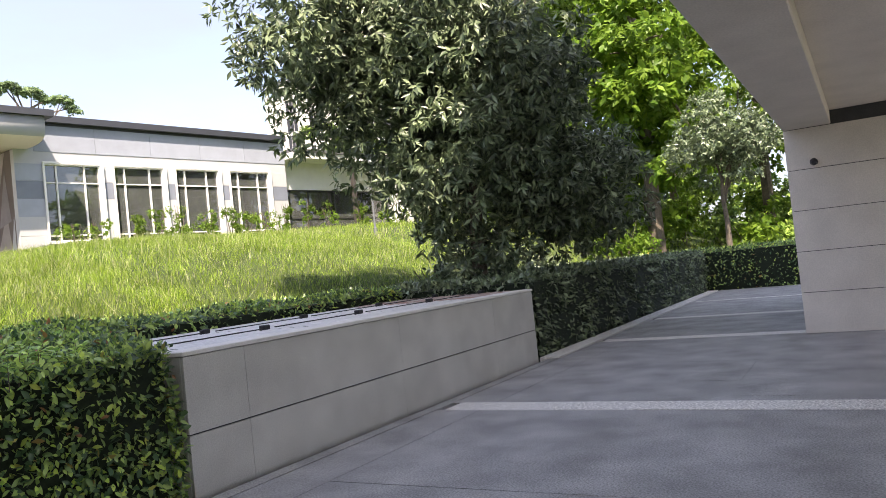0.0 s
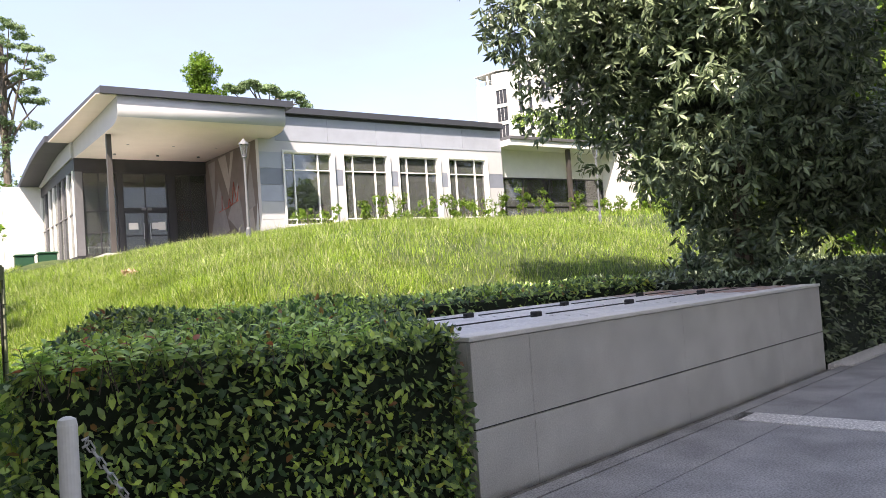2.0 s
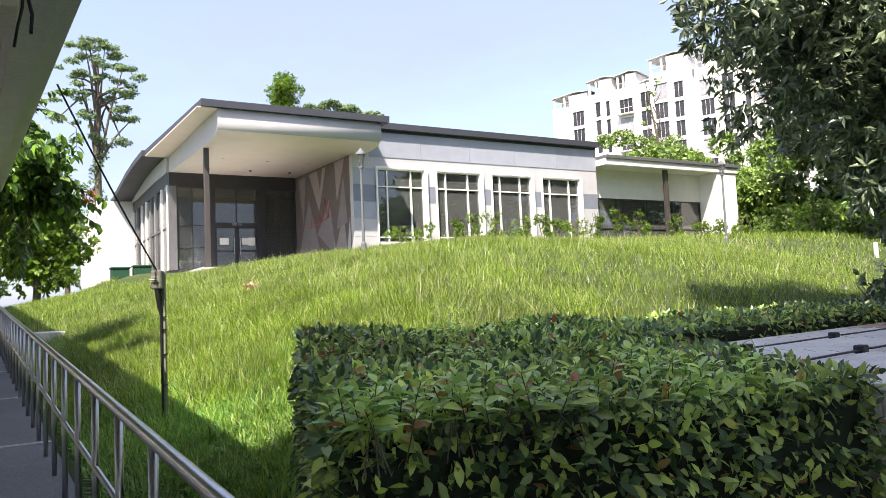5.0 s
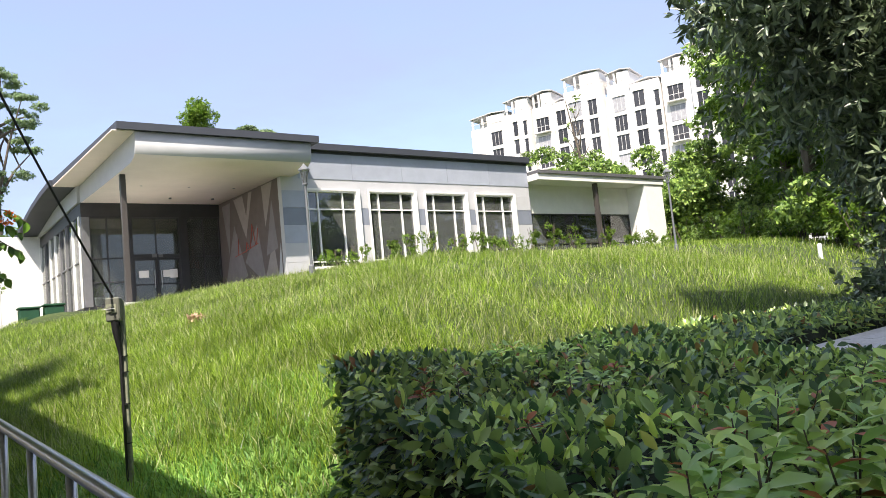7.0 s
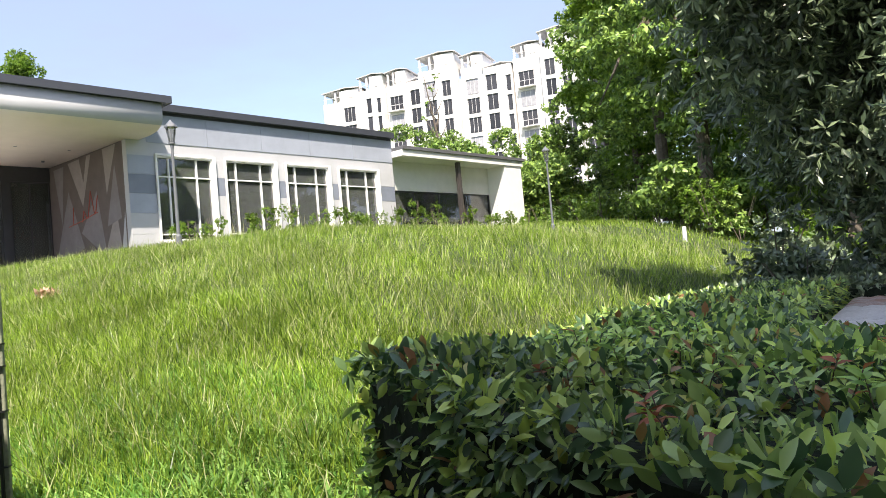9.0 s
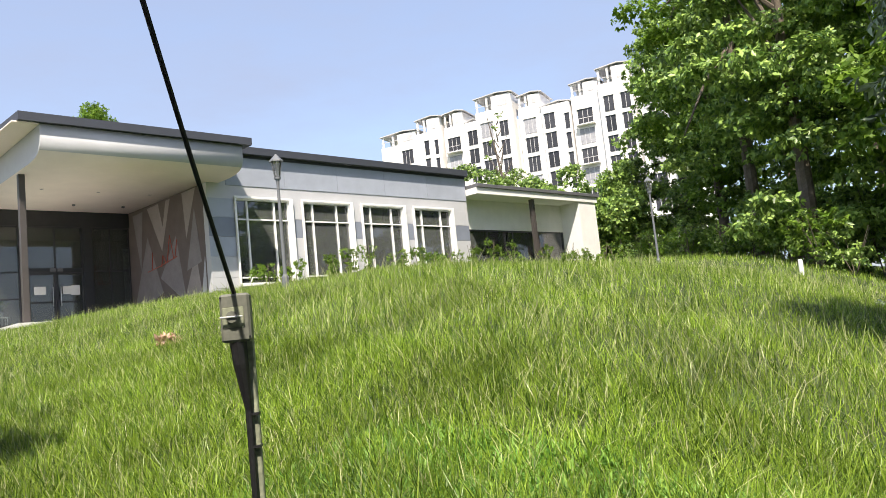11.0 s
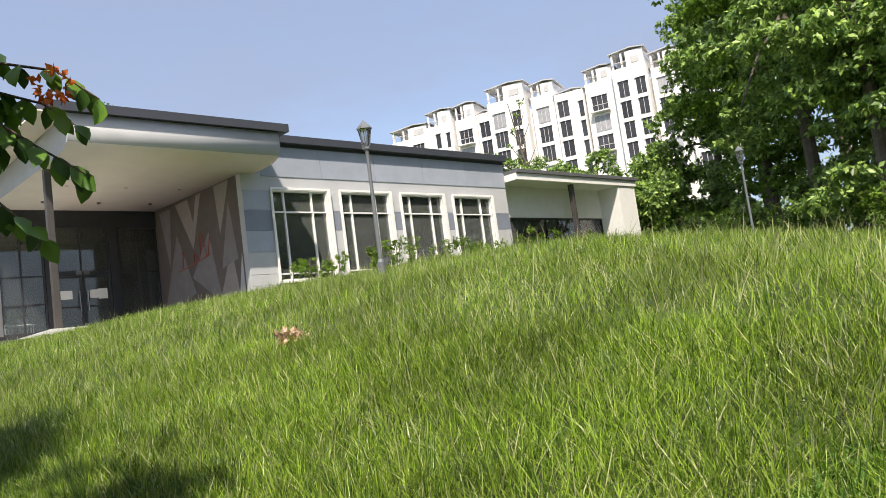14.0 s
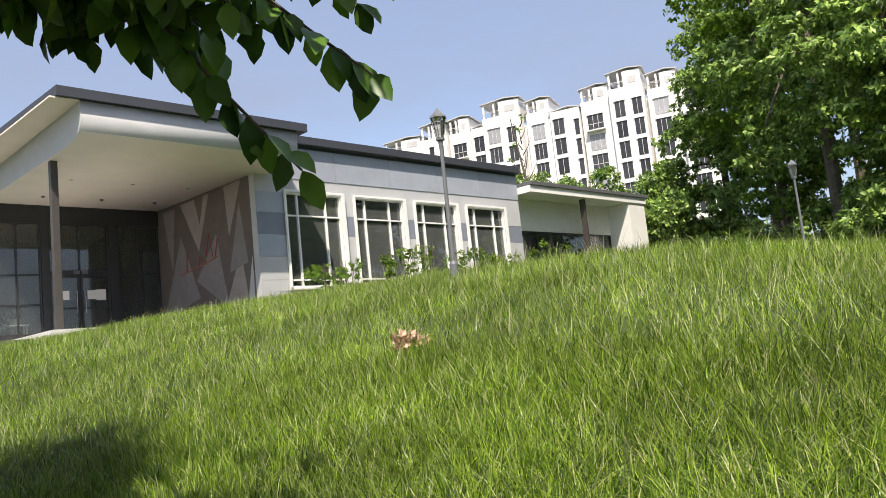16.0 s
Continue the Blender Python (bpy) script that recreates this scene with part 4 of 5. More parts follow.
    for k, s in enumerate(shards):
        bm = bmesh.new()
        vs = [bm.verts.new((XM - 0.006 - 0.001 * k, y, z)) for y, z in s]
        f = bm.faces.new(vs)
        ex = bmesh.ops.extrude_face_region(bm, geom=[f])
        for v in [q for q in ex["geom"] if isinstance(q, bmesh.types.BMVert)]:
            v.co.x += 0.005
        bmesh.ops.recalc_face_normals(bm, faces=bm.faces)
        part("mural_shard", bm, tones[k], t, "pale painted shard" if k == 6 else "taupe painted shard")
    for line in (((44.4, 6.05), (43.0, 6.15), (41.3, 6.35)), ((43.9, 6.1), (43.8, 6.9)), ((42.3, 6.2), (41.9, 7.4), (41.6, 6.3)), ((41.5, 6.3), (41.2, 7.1)), ((42.9, 6.1), (42.7, 6.6), (42.4, 6.2))):
        part("mural_line", tubem([(XM - 0.03, y, z) for y, z in line], 0.022, 5), M_RED, t, "thin red painted stroke")
    # glazed entrance front
    part("head_beam", boxm((XL - 0.05, YG - 0.1, 8.5), (XM, YG + 0.2, 9.24)), M_DARKMETAL, t, "dark glazing head")
    g = part("glazed_wall", boxm((XL, YG - 0.08, ZF - 0.2), (XM, YG + 0.16, ZF)), M_DARKMETAL, t, "dark-framed glazed entrance wall")
    framed(g, XL + 0.32, 8.65, ZF, 8.5, YG, [7.75], [6.4, 5.2], M_DARKMETAL, 0.06, 0.06, 0.06)
    part("frame", boxm((XL - 0.05, YG - 0.15, ZF), (XL + 0.32, YG + 0.2, 8.5)), M_GREYMETAL, g)
    part("frame", boxm((8.66, YG - 0.12, ZF), (8.92, YG + 0.14, 8.5)), M_DARKMETAL, g)
    framed(g, 8.93, 11.35, 6.52, 8.5, YG, [10.14], [], M_DARKMETAL, 0.06, 0.06, 0.05)
    part("frame", boxm((11.36, YG - 0.12, ZF), (11.75, YG + 0.14, 8.5)), M_DARKMETAL, g)
    framed(g, 11.76, XM - 0.02, ZF, 8.5, YG, [12.65], [6.4], M_DARKMETAL, 0.06, 0.06, 0.06)
    for k, (a, b) in enumerate(((8.93, 10.13), (10.15, 11.35))):
        d = part("door", boxm((a, YG - 0.07, 6.36), (b, YG + 0.05, 6.515), 0.004), M_DARKMETAL, t, "dark-framed glass double door, shut")
        framed(d, a, b, ZF, 6.355, YG, [], [5.0], M_DARKMETAL, 0.05, 0.07, 0.09)
        x = b - 0.16 if k == 0 else a + 0.16
        part("handle", tubem([(x, YG - 0.12, 4.8), (x, YG - 0.12, 5.7)], 0.02, 8), M_STEEL, d)
        part("notice", boxm((a + 0.25, YG - 0.062, 5.35), (a + 0.75, YG - 0.056, 5.72)), M_PAPER, d, "white paper notice")
        part("closer", boxm(((a + b) / 2 + (0.35 if k == 0 else -0.55), YG - 0.14, 6.4), ((a + b) / 2 + (0.58 if k == 0 else -0.32), YG - 0.071, 6.56), 0.01), M_GREYMETAL, d)
    part("notice", boxm((11.05 - 0.3, YG - 0.066, 5.3), (11.15, YG - 0.063, 5.75)), M_PAPER, t)
    # glazed left side, looking out over the walkway
    s = part("side_glazing", boxm((XL - 0.04, YG + 0.22, ZF - 0.2), (XL + 0.2, 58.5, ZF)), M_DARKMETAL, t, "tall glazed side wall")
    part("frame", boxm((XL - 0.05, YG + 0.22, 8.62), (XL + 0.2, 58.5, 9.24)), M_DARKMETAL, s)
    ys = np.linspace(YG + 0.4, 58.5, 8)
    for y in ys:
        part("mullion", boxm((XL - 0.10, y - 0.08, ZF), (XL + 0.12, y + 0.08, 8.61), 0.004), M_WHITE if int(y * 10) % 2 else M_GREYMETAL, s)
    for a, b in zip(ys, ys[1:]):
        q = part("pane", boxm((XL + 0.0, a + 0.09, ZF), (XL + 0.012, b - 0.09, 8.61)), M_GLASS, s)
        q.visible_shadow = False
        part("transom", boxm((XL - 0.05, a + 0.085, 6.3), (XL + 0.06, b - 0.085, 6.38)), M_GREYMETAL, s)
    # white service wing at the back on the walkway side
    part("rear_wing_wall", boxm((4.3, 58.6, 2.5), (XL + 0.2, 58.9, 9.35)), M_WHITE, t, "white rendered rear wall")
    bm = bmesh.new()
    vs = [(4.28, 58.6, 2.4), (4.28, 66, 2.4), (4.28, 66, 7.6), (4.28, 58.6, 9.0)]
    lo = [bm.verts.new(p) for p in vs]
    hi = [bm.verts.new((p[0] - 0.3, p[1], p[2])) for p in vs]
    bm.faces.new(lo)
    bm.faces.new(hi[::-1])
    for i in range(4):
        bm.faces.new((lo[i], hi[i], hi[(i + 1) % 4], lo[(i + 1) % 4]))
    bmesh.ops.recalc_face_normals(bm, faces=bm.faces)
    part("rear_wing_side", bm, M_WHITE, t)
    # right wing, recessed glazing under a white roof
    yb = YF + 0.7
    part("wing_wall", boxm((XR + 0.002, yb, 7.55), (38.9, yb + 0.3, 9.3)), M_WHITE, t, "white wall above the wing's glazing")
    part("wing_return", boxm((XR - 0.35, YF + 0.352, Z0), (XR, yb + 3, 10.05)), M_WALL, t)
    g2 = part("wing_glazing", boxm((XR + 0.002, yb, Z0), (38.9, yb + 0.3, 4.6)), M_WHITE, t, "wide dark-framed wing window")
    framed(g2, XR + 0.03, 38.9, 4.6, 7.548, yb + 0.1, [31.6, 33.9, 36.4], [5.7], M_DARKMETAL, 0.06, 0.07, 0.08, M_WINGLASS)
    part("wing_end_wall", boxm((38.902, YF - 0.78, Z0), (XW, yb + 8, 9.3)), M_WHITE, t, "sunlit white end wall")
    part("wing_roof", boxm((XR + 0.03, YF - 0.95, 9.66), (XW + 0.35, yb + 8, 9.86), 0.01), M_GREYMETAL, t, "thin grey wing roof")
    part("wing_fascia", boxm((XR + 0.03, YF - 0.85, 9.302), (XW + 0.15, yb + 8, 9.655)), M_WHITE, t, "white wing fascia and soffit")
    part("wing_column", boxm((34.5, 37.75, Z0), (34.75, 38.0, 9.30), 0.008), M_COLUMN, t)
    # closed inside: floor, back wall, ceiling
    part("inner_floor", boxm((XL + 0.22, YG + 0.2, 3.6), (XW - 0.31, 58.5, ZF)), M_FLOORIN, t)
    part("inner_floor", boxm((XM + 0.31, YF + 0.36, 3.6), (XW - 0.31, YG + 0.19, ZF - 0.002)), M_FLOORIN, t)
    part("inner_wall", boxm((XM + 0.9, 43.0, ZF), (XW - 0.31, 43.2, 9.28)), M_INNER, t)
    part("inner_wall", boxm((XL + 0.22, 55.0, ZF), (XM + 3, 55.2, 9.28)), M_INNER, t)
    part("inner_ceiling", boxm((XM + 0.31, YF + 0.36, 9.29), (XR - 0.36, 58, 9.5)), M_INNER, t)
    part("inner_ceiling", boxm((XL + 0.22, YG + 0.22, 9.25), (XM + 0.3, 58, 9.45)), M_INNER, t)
    part("back_wall", boxm((XL + 0.22, 58.6, Z0), (XW, 58.9, 10.1)), M_WALL, t)
    # Porch floor, out of sight, kept pale to bounce light onto the soffit.
    part("porch_floor", boxm((XL - 0.3, YF, 3.0), (XM, YG - 0.1, ZF - 0.4)), M_CAP, t)


pavilion()


def lobby_things():
    for x, h, r, n in ((8.05, 0.75, 0.24, 60), (7.5, 0.55, 0.2, 40)):
        t = thing("potted_plant", "leafy plant in a white pot behind the entrance glass", "potted plant", (x, 47.9, ZF), group="plants in the lobby")
        part("pot", tubem([(0, 0, 0), (0, 0, h), (0, 0, h + 0.03)], [r * 0.7, r, r * 0.92], 14), M_WHITE, t, "white tapered pot")
        g = np.random.default_rng(int(x * 10))
        p = np.column_stack([g.normal(size=(n, 2)) * 0.07, np.full(n, h)])
        d = np.column_stack([g.normal(size=(n, 2)) * 0.5, np.ones(n)])
        leaves("foliage", p, d, g.normal(size=(n, 3)), g.uniform(0.4, 0.95, n), np.full(n, 0.09), M_BRIGHT, t)
    t = thing("side_table", "low white table standing behind the entrance glass", "table", (7.75, 47.2, ZF))
    part("tabletop", boxm((-0.55, -0.25, 0.42), (0.55, 0.25, 0.47), 0.01), M_WHITE, t)
    for sx in (-0.48, 0.44):
        for sy in (-0.2, 0.16):
            part("leg", boxm((sx, sy, 0), (sx + 0.04, sy + 0.04, 0.418)), M_WHITE, t)


lobby_things()


def lamp_post(x, y, ztop):
    z = float(ground_z(x, y))
    H = ztop - z
    t = thing("lamp_post", "slim grey lamp post with a tapered glass lantern", "lamp post", (x, y, z), group="garden lamp posts")
    part("pole", tubem([(0, 0, -0.1), (0, 0, 0.25), (0, 0, 0.3), (0, 0, H - 0.62), (0, 0, H - 0.5)], [0.07, 0.065, 0.036, 0.028, 0.04], 12), M_LAMPPOST, t)
    la = part("lantern", tubem([(0, 0, H - 0.5), (0, 0, H - 0.46)], 0.068, 6), M_LAMPPOST, t)
    for k in range(6):
        a = k * math.pi / 3
        c, s = math.cos(a), math.sin(a)
        part("rib", tubem([(0.06 * c, 0.06 * s, H - 0.46), (0.115 * c, 0.115 * s, H - 0.16)], 0.006, 5), M_LAMPPOST, la)
    p = part("glass", tubem([(0, 0, H - 0.455), (0, 0, H - 0.165)], [0.053, 0.107], 6), M_LAMPGLASS, la)
    part("cap", tubem([(0, 0, H - 0.16), (0, 0, H - 0.13), (0, 0, H - 0.04), (0, 0, H)], [0.135, 0.128, 0.04, 0.010], 6), M_LAMPPOST, la, "dark peaked lantern cap")


lamp_post(6.37, 21.4, 5.46)
lamp_post(18.89, 20.8, 5.78)

# ---- trees ----


def tree(name, label, x, y, trunk_h, trunk_r, blobs, count, leaf, width, mat, limbs=6, seed=1, z=None, lean=(0, 0), down=0.3, fill=0.35, tier=0.0):
    z = float(ground_z(x, y)) if z is None else z
    t = thing(name, label, "tree", (x, y, z))
    bm = bmesh.new()
    top = Vector((lean[0], lean[1], trunk_h))
    tube(bm, [(0, 0, -0.2), (lean[0] * 0.2 + 0.05, lean[1] * 0.2, trunk_h * 0.35), (lean[0] * 0.6, lean[1] * 0.6 + 0.05, trunk_h * 0.7), top], [trunk_r * 1.2, trunk_r, trunk_r * 0.8, trunk_r * 0.5], 9)
    g = np.random.default_rng(seed)
    for k in g.choice(len(blobs), min(limbs, len(blobs)), replace=False):
        b = Vector(blobs[k][:3])
        s = top * float(g.uniform(0.55, 1.0))
        m = (s + b) / 2 + Vector((0, 0, 0.08 * (b - s).length))
        tube(bm, [s, m, b], [trunk_r * 0.45, trunk_r * 0.28, trunk_r * 0.1], 6)
    part("trunk", bm, M_BARK, t, "brown bark trunk and limbs")
    crown("crown", blobs, count, leaf, width, mat, t, fill, down, seed, 7, tier)
    return t


# large dark evergreen beside the planter, leafy to the ground
B = clumps((0, 0.2, 1.6), (0.9, 0.8, 1.2), 16, 0.4, 0.7, 20) + clumps((0.2, 0.2, 3.7), (2.2, 1.8, 1.9), 50, 0.55, 0.95, 21) + clumps((-0.3, 0.0, 5.2), (2.5, 1.9, 1.7), 60, 0.6, 1.0, 22) + clumps((-1.9, 1.1, 5.1), (1.5, 0.9, 1.6), 34, 0.55, 0.95, 24) + clumps((0.2, 1.3, 3.2), (1.3, 0.9, 1.6), 18, 0.5, 0.8, 25) + clumps((1.5, -0.5, 4.0), (1.2, 1.0, 1.9), 24, 0.5, 0.9, 26) + clumps((1.9, -0.7, 2.3), (1.5, 0.9, 1.2), 36, 0.45, 0.8, 27) + clumps((3.4, -0.6, 2.6), (1.0, 0.8, 1.2), 20, 0.45, 0.8, 28)
tree("evergreen_tree", "large dark evergreen with drooping narrow leaves", 9.6, 9.25, 6.0, 0.12, B, 92000, 0.165, 0.052, M_DARKTREE, 6, 2, down=0.35, z=0.4)
B = clumps((0, 0, 4.0), (1.9, 1.9, 1.5), 34, 0.5, 0.9, 23)
tree("ornamental_tree", "small round-headed ornamental tree on a thin trunk", 26.0, 10.6, 2.6, 0.09, B, 16000, 0.14, 0.065, M_DARKTREE, 8, 3, z=1.2)
# wood behind the lawn
for k, (x, y, h, r, m, z) in enumerate(((42.6, 29.8, 25, 3.8, M_BRIGHT, 3.8), (36, 25, 23, 4.8, M_MIDTREE, 4.2), (44, 26, 27, 5.5, M_MIDTREE, 4.2), (33, 16.5, 21, 4.6, M_BRIGHT, 2.5),
                                        (38, 10, 22, 5.0, M_BRIGHT, 1.5), (30.5, 20.5, 17, 3.8, M_MIDTREE, 3.2), (46, 15, 25, 5.5, M_BRIGHT, 1.5), (49.5, 33, 23, 4.6, M_MIDTREE, 4.0), (46, 3, 22, 5.5, M_BRIGHT, 1), (52, 37, 20, 4.5, M_MIDTREE, 4), (54, 24, 26, 5.5, M_MIDTREE, 3), (29.5, 14.8, 13, 3.2, M_BRIGHT, 1.5), (36, 5.5, 15, 4.2, M_BRIGHT, 1), (60, 12, 24, 6, M_BRIGHT, 1))):
    near = k in (0, 1, 2, 3, 5, 7)
    B = clumps((0, 0, h * 0.5), (r, r, h * 0.48), 62, 0.8, 1.9, 40 + k, 0.5)
    tree("woodland_tree", "tall leafy woodland tree with layered foliage", x, y, h * 0.75, 0.28, B, 30000 if near else 14000, 0.28 if near else 0.36, 0.15 if near else 0.19, m, 9, 50 + k, z=z, down=0.45, tier=0.75)
for k, (x, y, h, r) in enumerate(((50, 41, 9.6, 3.4), (45.6, 38.6, 7.0, 2.4), (51, 45.5, 10.5, 4.6), (46.5, 47, 9.5, 3.6), (40, 62, 12.5, 4.5), (52, 58, 15, 5))):
    B = clumps((0, 0, h * 0.52), (r, r, h * 0.46), 38, 0.8, 1.4, 70 + k)
    tree("woodland_tree", "leafy tree standing behind the pavilion", x, y, h * 0.6, 0.2, B, 24000, 0.27, 0.15, M_MIDTREE, 7, 80 + k, z=4, tier=0.4)


def bare_tree():
    t = thing("bare_tree", "half-bare pale tree with a few leaves behind the pavilion", "tree", (54.67, 56.86, 4.0))
    g = np.random.default_rng(12)
    H = 18.53
    bm = bmesh.new()
    tube(bm, [(0, 0, -0.2), (0.1, 0.1, H * 0.4), (-0.2, 0.1, H * 0.68), (-0.9, 0.6, H)], [0.24, 0.2, 0.13, 0.03], 8)
    tips = []
    for k in range(16):
        f = 0.5 + 0.45 * k / 15
        a = 2.4 * k
        L = (1.15 - f) * 5.0
        s = Vector((-0.2, 0.1, H * f))
        e = s + Vector((math.cos(a) * L * 0.55, math.sin(a) * L * 0.55, L * 0.9))
        tube(bm, [s, s.lerp(e, 0.5) + Vector((0, 0, -0.15)), e], [0.07, 0.045, 0.015], 5)
        tips.append((e.x, e.y, e.z, 0.45, 0.8))
    part("trunk", bm, M_BARK, t, "pale bare trunk and branches")
    low = clumps((0, 0, H * 0.62), (2.4, 2.4, 1.6), 12, 0.5, 0.9, 14)
    crown("crown", tips[::3] + low, 2600, 0.24, 0.13, M_MIDTREE, t, 0.6, 0.3, 15)


bare_tree()
# far trees above the roofs
B = clumps((0, 0, 21.7), (2.2, 2.2, 4.2), 44, 0.8, 1.3, 91) + clumps((0, 0, 12), (1.2, 1.2, 6), 14, 0.8, 1.2, 90)
tree("far_tree", "dense rounded conical tree behind the pavilion", 28.3, 91, 20, 0.3, B, 26000, 0.24, 0.14, M_BRIGHT, 5, 91, z=4, tier=0.4)
B = [(x, 0.5 * math.sin(x), 24.6 - 0.035 * (x + 1.5) ** 2 + 0.4 * math.sin(x * 2), 1.0, 0.5) for x in np.linspace(-5, 5.5, 20)]
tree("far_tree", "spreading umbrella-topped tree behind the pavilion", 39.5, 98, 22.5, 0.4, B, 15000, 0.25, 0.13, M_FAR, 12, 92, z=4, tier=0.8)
gg = np.random.default_rng(31)
B = []
for q in range(64):
    zz = gg.uniform(18, 29.5)
    rr = 4.6 * math.sqrt(max(0.05, 1 - ((zz - 23.5) / 6.6) ** 2)) * gg.uniform(0.25, 1.0)
    aa = gg.uniform(0, 6.28)
    B.append((rr * math.cos(aa), rr * math.sin(aa), zz, gg.uniform(0.6, 1.1), 0.42))
B += [(0.4 * math.cos(q), 0.4 * math.sin(q), 6 + 0.9 * q, 0.75, 1.0) for q in range(14)]
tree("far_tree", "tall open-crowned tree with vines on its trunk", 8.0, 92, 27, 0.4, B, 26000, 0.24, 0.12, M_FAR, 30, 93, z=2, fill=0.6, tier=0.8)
for k, (x, y, h, r) in enumerate(((-3.5, 97, 14, 6.0), (-12, 95, 14, 6.0), (-2.0, 62, 11, 4.0), (3.5, 72, 12, 4.5), (-5, 75, 12, 4), (9, 78, 11, 4), (0.5, 52, 6.5, 2.0), (-8.5, 91.5, 9, 2.2), (-5.5, 92.5, 9, 2.4), (-2.5, 91.5, 9, 2.4))):
    B = clumps((0, 0, h * 0.55), (r, r, h * 0.42), 30, 0.9, 1.6, 100 + k)
    tree("walkway_tree", "bushy green tree at the end of the walkway", x, y, h * 0.5, 0.2, B, 7500, 0.34, 0.17, M_BRIGHT, 6, 110 + k, z=2.3)


def tulip_tree():
    """Tree rooted beyond the walkway: limbs over the roof, drooping twigs with paired leaflets, orange flowers."""
    x, y = -5.7, 20.5
    z = float(ramp_z(y)) - 0.1
    t = thing("tulip_tree", "tree with large paired leaflets and orange flowers arching over the walkway", "tree", (x, y, z))
    o0 = Vector((x, y, z))
    g = np.random.default_rng(5)
    bm = bmesh.new()
    top = Vector((0.9, -0.6, 4.6))
    tube(bm, [(0, 0, -0.2), (0.05, -0.1, 1.6), (0.3, -0.35, 3.2), top], [0.16, 0.14, 0.12, 0.09], 9)
    limb = Vector((-0.9, 17.9, 4.25)) - o0
    tube(bm, [top, (top + limb) / 2 + Vector((0, 0, 0.5)), limb], [0.085, 0.06, 0.035], 7)
    P, A, F, S, fl = [], [], [], [], []

    def spray(s, e, n, size, sag=0.25):
        """One twig from s to e with n leafy stalks along it."""
        m = (s + e) / 2 + Vector((0, 0, sag * (e - s).length))
        tube(bm, [s, m, e], [0.016, 0.011, 0.005], 5)
        for r in range(n):
            q = 0.25 + 0.75 * r / max(1, n - 1)
            o = s * (1 - q) ** 2 + m * 2 * q * (1 - q) + e * q * q
            d = Vector(g.normal(size=3)) * 0.6 + (e - s).normalized() * 0.8 + Vector((0, 0, -0.12))
            d.normalize()
            L = float(g.uniform(0.25, 0.42))
            pts = [o + d * L * k + Vector((0, 0, -0.25 * L * k * k)) for k in (0, 0.35, 0.7, 1)]
            tube(bm, pts, [0.005, 0.004, 0.003, 0.002], 4, False)
            side = d.cross(Vector((0, 0, 1))).normalized()
            for k in np.linspace(0.2, 1, 6):
                c = o + d * L * k + Vector((0, 0, -0.25 * L * k * k))
                for sg in (-1, 1):
                    P.append(c)
                    A.append(side * sg * 0.85 + d * 0.4 + Vector((0, 0, -0.5 + 0.25 * g.normal())))
                    F.append(Vector((0, 0, 1)) + Vector(g.normal(size=3)) * 0.35)
                    S.append(size * float(g.uniform(0.8, 1.2)))
    def twig(pts, n, size):
        """A drooping twig with pairs of broad leaves hanging along it."""
        pts = [Vector(p) - o0 for p in pts]
        tube(bm, pts, [0.010 - 0.006 * k / (len(pts) - 1) for k in range(len(pts))], 5)
        for r in range(n):
            q = (0.12 + 0.88 * r / (n - 1)) * (len(pts) - 1)
            k = min(int(q), len(pts) - 2)
            c = pts[k].lerp(pts[k + 1], q - k)
            d = (pts[k + 1] - pts[k]).normalized()
            side = d.cross(Vector((0, 0, 1))).normalized()
            for sg in (-1, 1):
                P.append(c)
                A.append(side * sg * 0.6 + d * 0.35 + Vector((0, 0, -0.75)) + Vector(g.normal(size=3)) * 0.32)
                F.append(side * sg * 0.6 + Vector((0, 0, 0.7)) + Vector(g.normal(size=3)) * 0.4)
                S.append(size * float(g.uniform(0.8, 1.15)))
    # drooping twigs close to the path
    hub = Vector((-0.95, 16.6, 3.55)) - o0
    tube(bm, [limb, (limb + hub) / 2 + Vector((0, 0, 0.15)), hub], [0.035, 0.028, 0.018], 6)
    start = (-1.0, 15.95, 3.3)
    tube(bm, [hub, Vector(start) - o0], [0.018, 0.012], 6)
    twig([start, (-0.80, 15.66, 2.98), (-0.60, 15.57, 2.70), (-0.40, 15.5, 2.47)], 12, 0.135)
    twig([start, (-0.62, 15.45, 3.02), (-0.43, 15.37, 2.86), (-0.26, 15.3, 2.73)], 9, 0.13)
    twig([start, (-0.60, 15.5, 3.28), (-0.35, 15.3, 3.20), (-0.20, 15.22, 3.06)], 8, 0.13)
    twig([start, (-0.6, 15.5, 3.15), (-0.40, 15.36, 3.06), (-0.28, 15.32, 2.96)], 7, 0.12)
    for k in range(64):
        e = Vector(g.uniform((-1.35, 15.45, 3.0), (-0.5, 16.2, 3.5)))
        twig([start, Vector(start).lerp(e, 0.5) + Vector((0, 0, 0.12)), e], 6, 0.13)
    for k in range(58):
        e = Vector(g.uniform((-1.3, 15.4, 2.86), (-0.5, 15.9, 3.12)))
        twig([start, Vector(start).lerp(e, 0.5) + Vector((0, 0, 0.1)), e], 7, 0.13)
    for k in range(46):
        e = Vector(g.uniform((-1.5, 15.1, 3.1), (-0.7, 15.8, 3.55)))
        twig([start, Vector(start).lerp(e, 0.5) + Vector((0, 0, 0.1)), e], 7, 0.135)
    # Added twigs above the view, placed to shade the drooping ones below.
    for k in range(26):
        e = Vector(g.uniform((-1.3, 14.6, 3.5), (-0.6, 15.3, 3.85)))
        twig([start, Vector(start).lerp(e, 0.5) + Vector((0, 0, 0.15)), e], 8, 0.14)
